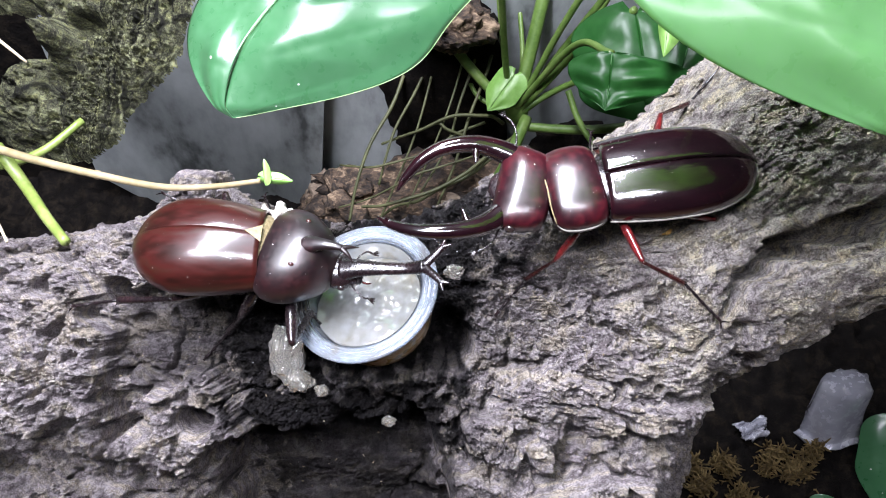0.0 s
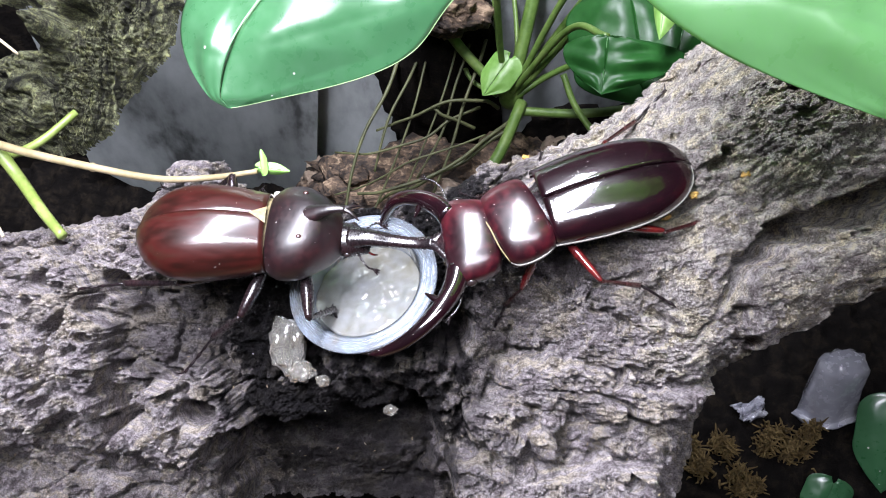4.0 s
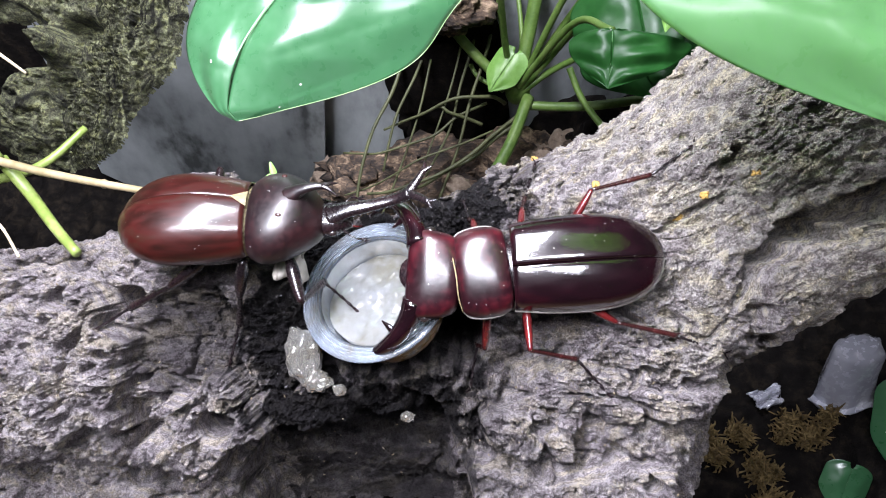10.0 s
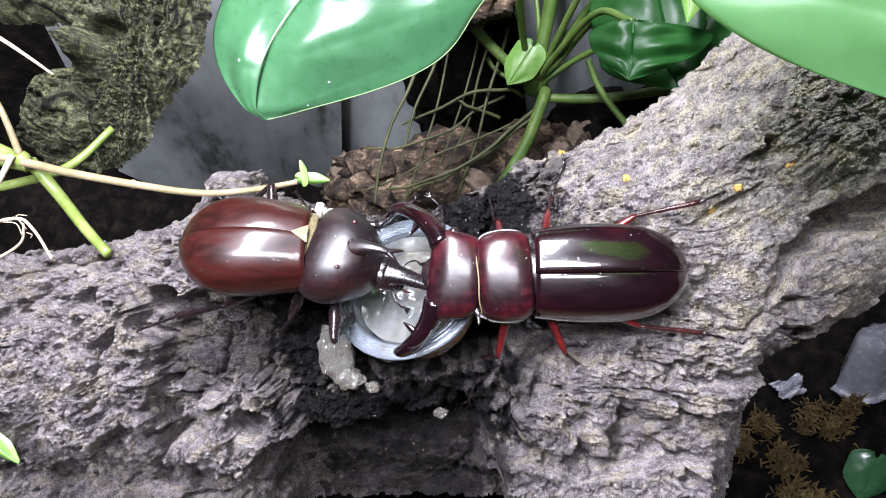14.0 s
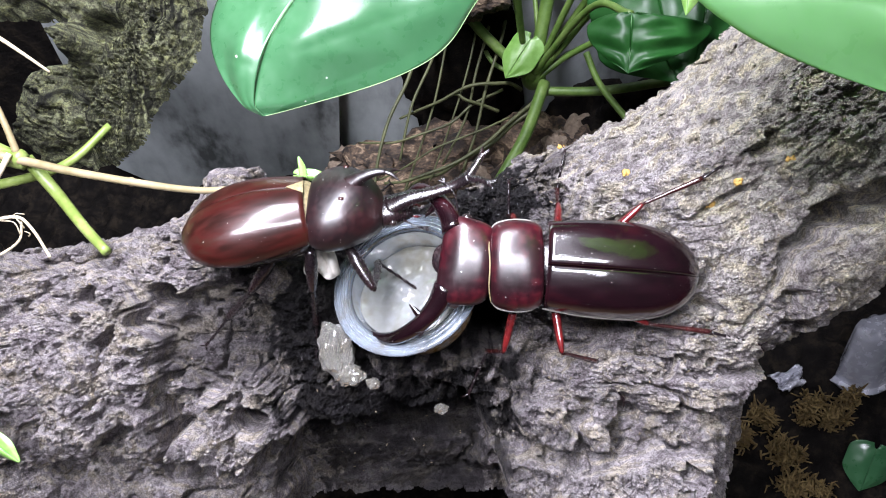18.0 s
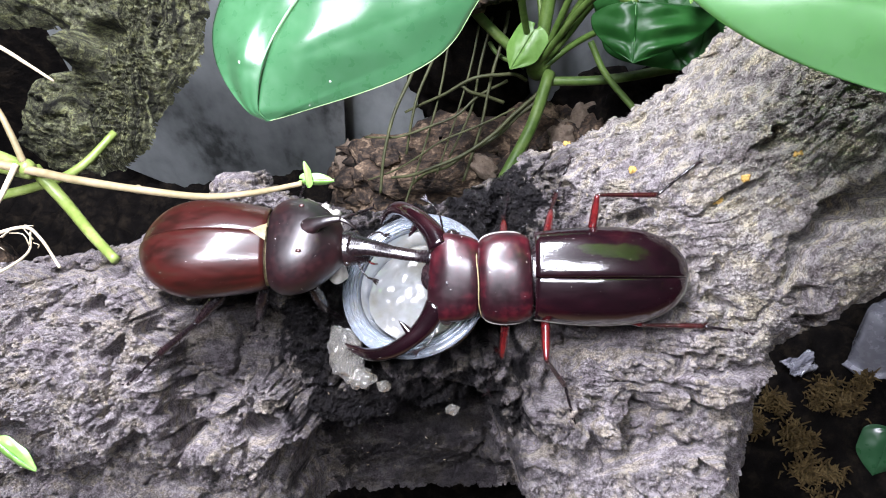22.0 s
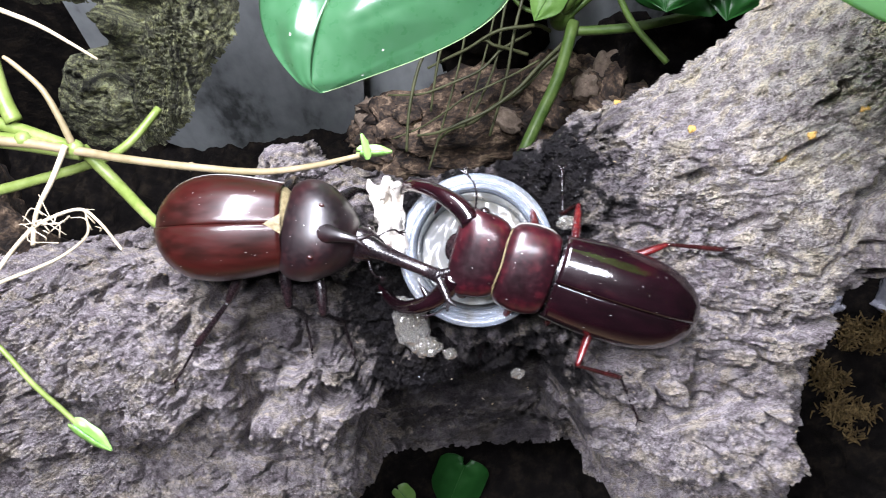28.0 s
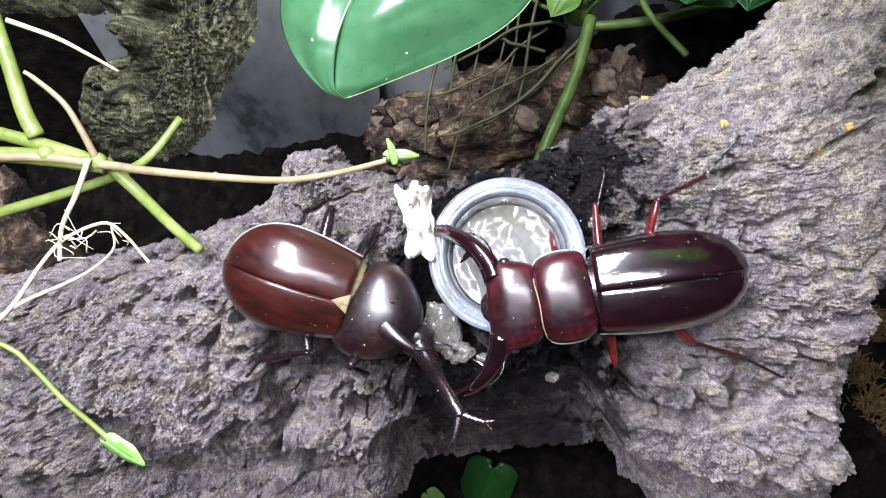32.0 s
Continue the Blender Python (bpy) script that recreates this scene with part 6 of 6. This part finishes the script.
RHINO_FEET["RM"] = [(0, -67, -31), (2, -67, -32), (3, -66, -33), (5.5, -67, -33), (6, -67, -31), (7, -59, -20), (8, -58, -20), (9, -58, -36), (10, -64, -31), (11, -63, -30), (12, -63, -31), (13, -64, -31), (14, -63, -30), (16.5, -64, -31), (17, -67, -22), (18, -49, -38), (18.5, -49, -37), (19.5, -77, -43), (20, -77, -43), (21, -73, -32), (22, -69, -21), (23, -62, -34), (24, -60, -31), (24.5, -60, -38), (25, -58, -37), (27.5, -69, -34), (28, -71, -34), (28.5, -70, -28), (29, -75, -39), (30, -83, -40), (31, -84, -40), (32, -84, -39)]
RHINO_FEET["RH"] = [(0, -104, -16), (2, -103, -17), (3, -107, -13), (5.5, -106, -14), (6, -106, -13), (7, -92, -29), (8, -92, -29), (9, -91, -28), (10, -105, -23), (11, -106, -22), (12, -105, -22), (13, -106, -22), (14, -105, -22), (16.5, -104, -21), (17, -106, -17), (18, -88, -35), (18.5, -89, -36), (19.5, -90, -31), (20, -110, -41), (21, -110, -40), (22, -108, -37), (23, -82, -42), (24, -83, -43), (24.5, -83, -42), (25, -82, -41), (27.5, -112, -43), (28, -111, -41), (28.5, -108, -38), (29, -109, -41), (30, -111, -40), (31, -112, -40), (32, -96, -33)]
RHINO_FEET["LF"] = [(0, -29, 8), (3, -30, 11), (8, -14, 10), (9, -29, 14), (13, -29, 10), (14, -25, 7), (18, -28, 15), (20, -39, 9), (21, -36, 8), (24, -34, 12), (25, -38, 10), (27.5, -38, 5), (28, -35, 5), (28.5, -36, 2), (29, -33, 1), (30, -35, -2), (31, -42, 0), (32, -43, 8)]
RHINO_FEET["LM"] = [(0, -54, 15), (2, -53, 15), (8, -55, 14), (14, -55, 16), (18, -67, 17), (21, -44, 12), (24, -78, 24), (25, -80, 22), (27.5, -62, 15), (28, -63, 14), (30, -51, 10), (31, -64, 13), (32, -45, 12)]
RHINO_FEET["LH"] = [(0, -76, 14), (8, -70, 12), (14, -72, 15), (18, -80, 17), (21, -91, 9), (24, -79, 22), (25, -80, 22), (28, -95, 16), (30, -84, 14), (31, -92, 14), (32, -69, 8)]
STAG_FEET = {}
STAG_FEET["LF"] = [(0, 15, -17), (1, 14, -18), (2, 17, -15), (3, 11, -30), (5.5, 10, -32), (6, 10, -31), (7, 11, -32), (8, 11, -32), (9, 12, -31), (10, 4, -35), (11, 3, -37), (12, -4, -37), (13, -5, -39), (14, -5, -40), (16.5, -3, -37), (17, -4, -38), (18, -5, -39), (20, -3, -40), (21, -3, -39), (22, -3, -38), (23, -21, -46), (24, -30, -40), (24.5, -31, -38), (25, -32, -30), (27.5, -21, -40), (28, -22, -39), (28.5, -21, -38), (29, -21, -39), (30, -19, -41), (31, -18, -40), (32, -19, -41)]
STAG_FEET["LM"] = [(0, 66, -16), (1, 57, -19), (2, 50, -17), (3, 57, -19), (5.5, 58, -19), (6, 47, -23), (7, 48, -31), (8, 48, -32), (9, 36, -38), (10, 36, -38), (11, 31, -48), (12, 31, -48), (13, 33, -44), (14, 32, -47), (16.5, 32, -46), (17, 32, -44), (18, 32, -43), (20, 32, -44), (21, 32, -44), (22, 17, -50), (23, 19, -49), (24, -4, -48), (24.5, -22, -40), (25, -23, -39), (27.5, -2, -46), (28, -5, -49), (28.5, -3, -47), (29, 1, -50), (30, -0, -51), (31, -1, -51), (32, 3, -45)]
STAG_FEET["LH"] = [(0, 96, 8), (1, 96, 8), (2, 99, 13), (3, 86, 3), (5.5, 73, 5), (6, 76, 2), (7, 77, 3), (8, 77, 2), (9, 60, -17), (10, 66, -30), (11, 66, -30), (12, 66, -30), (13, 65, -30), (14, 65, -30), (17, 65, -31), (20, 66, -31), (22, 65, -30), (23, 65, -31), (24, 54, -46), (24.5, 19, -67), (25, 19, -67), (27.5, 18, -61), (28, 14, -56), (28.5, 17, -61), (29, 35, -55), (30, 44, -64), (31, 45, -64), (32, 43, -52)]
STAG_FEET["RF"] = [(0, 12, 16), (1, 15, 19), (5.5, 1, 11), (6, 1, 10), (7, 2, 10), (8, 2, 10), (9, 3, 13), (11, 4, 12), (12, 4, 12), (13, 4, 12), (14, 3, 12), (17, 8, 5), (20, 8, 8), (22, 6, 8), (23, -5, 10), (24, -4, 6), (24.5, -3, 6), (25, -4, 5), (27.5, -7, 6), (28, -8, 6), (28.5, -8, 7), (29, -10, 7), (30, -9, 5), (31, -7, 5), (32, -7, 5)]
STAG_FEET["RM"] = [(0, 42, 28), (1, 41, 28), (2, 29, 23), (5.5, 28, 22), (6, 26, 22), (7, 27, 22), (9, 24, 21), (11, 24, 18), (12, 24, 20), (13, 24, 19), (14, 24, 19), (17, 24, 19), (20, 25, 19), (22, 25, 19), (23, 7, 5), (24, 5, -2), (24.5, 5, -2), (25, 4, -2), (27.5, 5, -2), (28, 4, -2), (28.5, 4, -2), (29, 3, -1), (30, 4, -2), (31, 5, -2), (32, 5, -2)]
STAG_FEET["RH"] = [(0, 73, 47), (1, 73, 48), (2, 64, 40), (3, 63, 40), (5.5, 63, 40), (6, 59, 36), (8, 58, 38), (9, 50, 32), (10, 59, 21), (11, 71, 21), (12, 65, 10), (13, 66, 11), (14, 66, 11), (17, 66, 18), (20, 65, 17), (21, 65, 17), (22, 50, 13), (23, 49, 13), (24, 36, -1), (24.5, 34, -1), (25, 35, -3), (27.5, 54, -13), (28, 51, -17), (28.5, 55, -13), (29, 56, -15), (30, 57, -16), (31, 52, -14), (32, 38, 9)]


def along(p, q, up):
    """A pose at p whose x runs to q and whose z keeps near up."""
    x = (q - p).normalized()
    y = up.cross(x).normalized()
    z = x.cross(y)
    return Matrix(((x.x, y.x, z.x, p.x), (x.y, y.y, z.y, p.y), (x.z, y.z, z.z, p.z), (0, 0, 0, 1)))


def limb(hip, foot, lf, lt, ls, out):
    """Knee and ankle between a hip and a foot; the knee stands up and outward."""
    up = Vector((0, 0, 1))
    flat_way = Vector((foot.x - hip.x, foot.y - hip.y, 0))
    ankle = foot - flat_way.normalized() * min(ls * 0.8, flat_way.length * 0.34) + up * 1.6
    d = ankle - hip
    reach = min(d.length, (lf + lt) * 0.985)
    d = d.normalized()
    ankle = hip + d * reach
    a = (lf * lf - lt * lt + reach * reach) / (2 * reach)
    h = math.sqrt(max(0.0, lf * lf - a * a))
    lift = up * 0.4 + out * 0.9
    lift = (lift - d * lift.dot(d)).normalized()
    return hip + d * a + lift * h, ankle


def move_beetle(made, rows, feet, hips, lf, lt, ls, sign, neck):
    """Keys of the body, thorax, head and legs. sign: which way its back leans when it rolls towards the log's upper edge."""
    body, thorax, head, legs = made[:4]
    jaws = made[4] if len(made) > 4 else ()
    S = Matrix.Diagonal((MM, MM, MM, 1))
    keys = {ob: [] for ob in (body, thorax, head, *jaws, *[o for l in legs for o in l])}
    def place(x, v, n, heading, roll, dip=0.0):
        return Matrix.Translation((x, v, n)) @ pose(0, 0, 0, 0, 0, heading) @ pose(0, 0, 0, 0, dip, 0) @ pose(0, 0, 0, sign * roll)
    def metres(m):
        r = m.copy()
        r.translation = m.translation * MM
        return r
    for t, x, v, n, a, roll, a2, a3, *jaw in rows:
        B = place(x, v, n, a, roll)
        T = place(x, v, n, a2, roll)
        p = T @ Vector((neck, 0, -0.4))
        H = place(p.x, p.y, p.z, a3, roll * 0.8)
        keys[body].append((t, SLOPE @ metres(B)))
        Bi = B.inverted()
        keys[thorax].append((t, metres(Bi @ T)))
        keys[head].append((t, metres(Bi @ H)))
        for k, ob in enumerate(jaws):
            q = H @ Vector((10.8, (-7.6, 7.6)[k], 0))
            J = place(q.x, q.y, q.z, jaw[2 * k], roll * 0.8, jaw[2 * k + 1])
            keys[ob].append((t, metres(H.inverted() @ J)))
        for k, (nm, (hx, hy, hz, on_thorax)) in enumerate(hips.items()):
            hip = (T if on_thorax else B) @ Vector((hx, hy, hz))
            ts = [r[0] for r in feet[nm]]
            fx, fv = np.interp(t, ts, [r[1] for r in feet[nm]]), np.interp(t, ts, [r[2] for r in feet[nm]])
            g = ground_at(fx, fv)
            if math.hypot(fx + 21, fv + 11) < 19:
                g = max(g, 1.0)
            foot = Vector((fx, fv, min(g + 0.6, n - 2)))
            out = (B.to_3x3() @ Vector((0, hy, 0))).normalized()
            knee, ankle = limb(hip, foot, lf, lt, ls, out)
            up = Vector((0, 0, 1))
            for ob, m in zip(legs[k], (along(hip, knee, up), along(knee, ankle, up), along(ankle, foot + up * 0.2, up))):
                keys[ob].append((t, metres(Bi @ m)))
    for ob, r in keys.items():
        if r[-1][0] < 32.0:
            r.append((32.0, r[-1][1]))
        walk(ob, r)


RHINO_MADE, STAG_MADE = rhino_beetle(), stag_beetle()


def motions():
    move_beetle(RHINO_MADE, RHINO, RHINO_FEET, {"RF": (10, -8.5, -4.5, True), "RM": (-1.5, -8.5, -5, False), "RH": (-11, -8, -5.5, False),
                "LF": (10, 8.5, -4.5, True), "LM": (-1.5, 8.5, -5, False), "LH": (-11, 8, -5.5, False)}, 12.5, 16.0, 13.0, -1, 18.0)
    move_beetle(STAG_MADE, STAG, STAG_FEET, {"LF": (7, 8.5, -3, True), "LM": (-3, 8, -3.5, False), "LH": (-14, 7.5, -3.5, False),
                "RF": (7, -8.5, -3, True), "RM": (-3, -8, -3.5, False), "RH": (-14, -7.5, -3.5, False)}, 13.5, 15.5, 13.5, 1, 13.4)
    cup = lambda x, v, n, tip, lean: SLOPE @ pose(x * MM, v * MM, n * MM, -tip, lean)
    walk(CUP, [(0, cup(-20.8, -11.5, 2.5, 31, -17)), (21.8, cup(-21.4, -11.2, 2.5, 30, -17)), (22.6, cup(-18.0, -8.8, 3.5, 16, 0)), (23.2, cup(-16.0, -7.0, 3.5, 12, 0)),
               (25, cup(-17.5, -7.8, 3.5, 12, 0)), (27.5, cup(-21.6, -9.8, 3.0, 14, 0)), (32, cup(-21.8, -10.6, 3.0, 14, 0))])


motions()
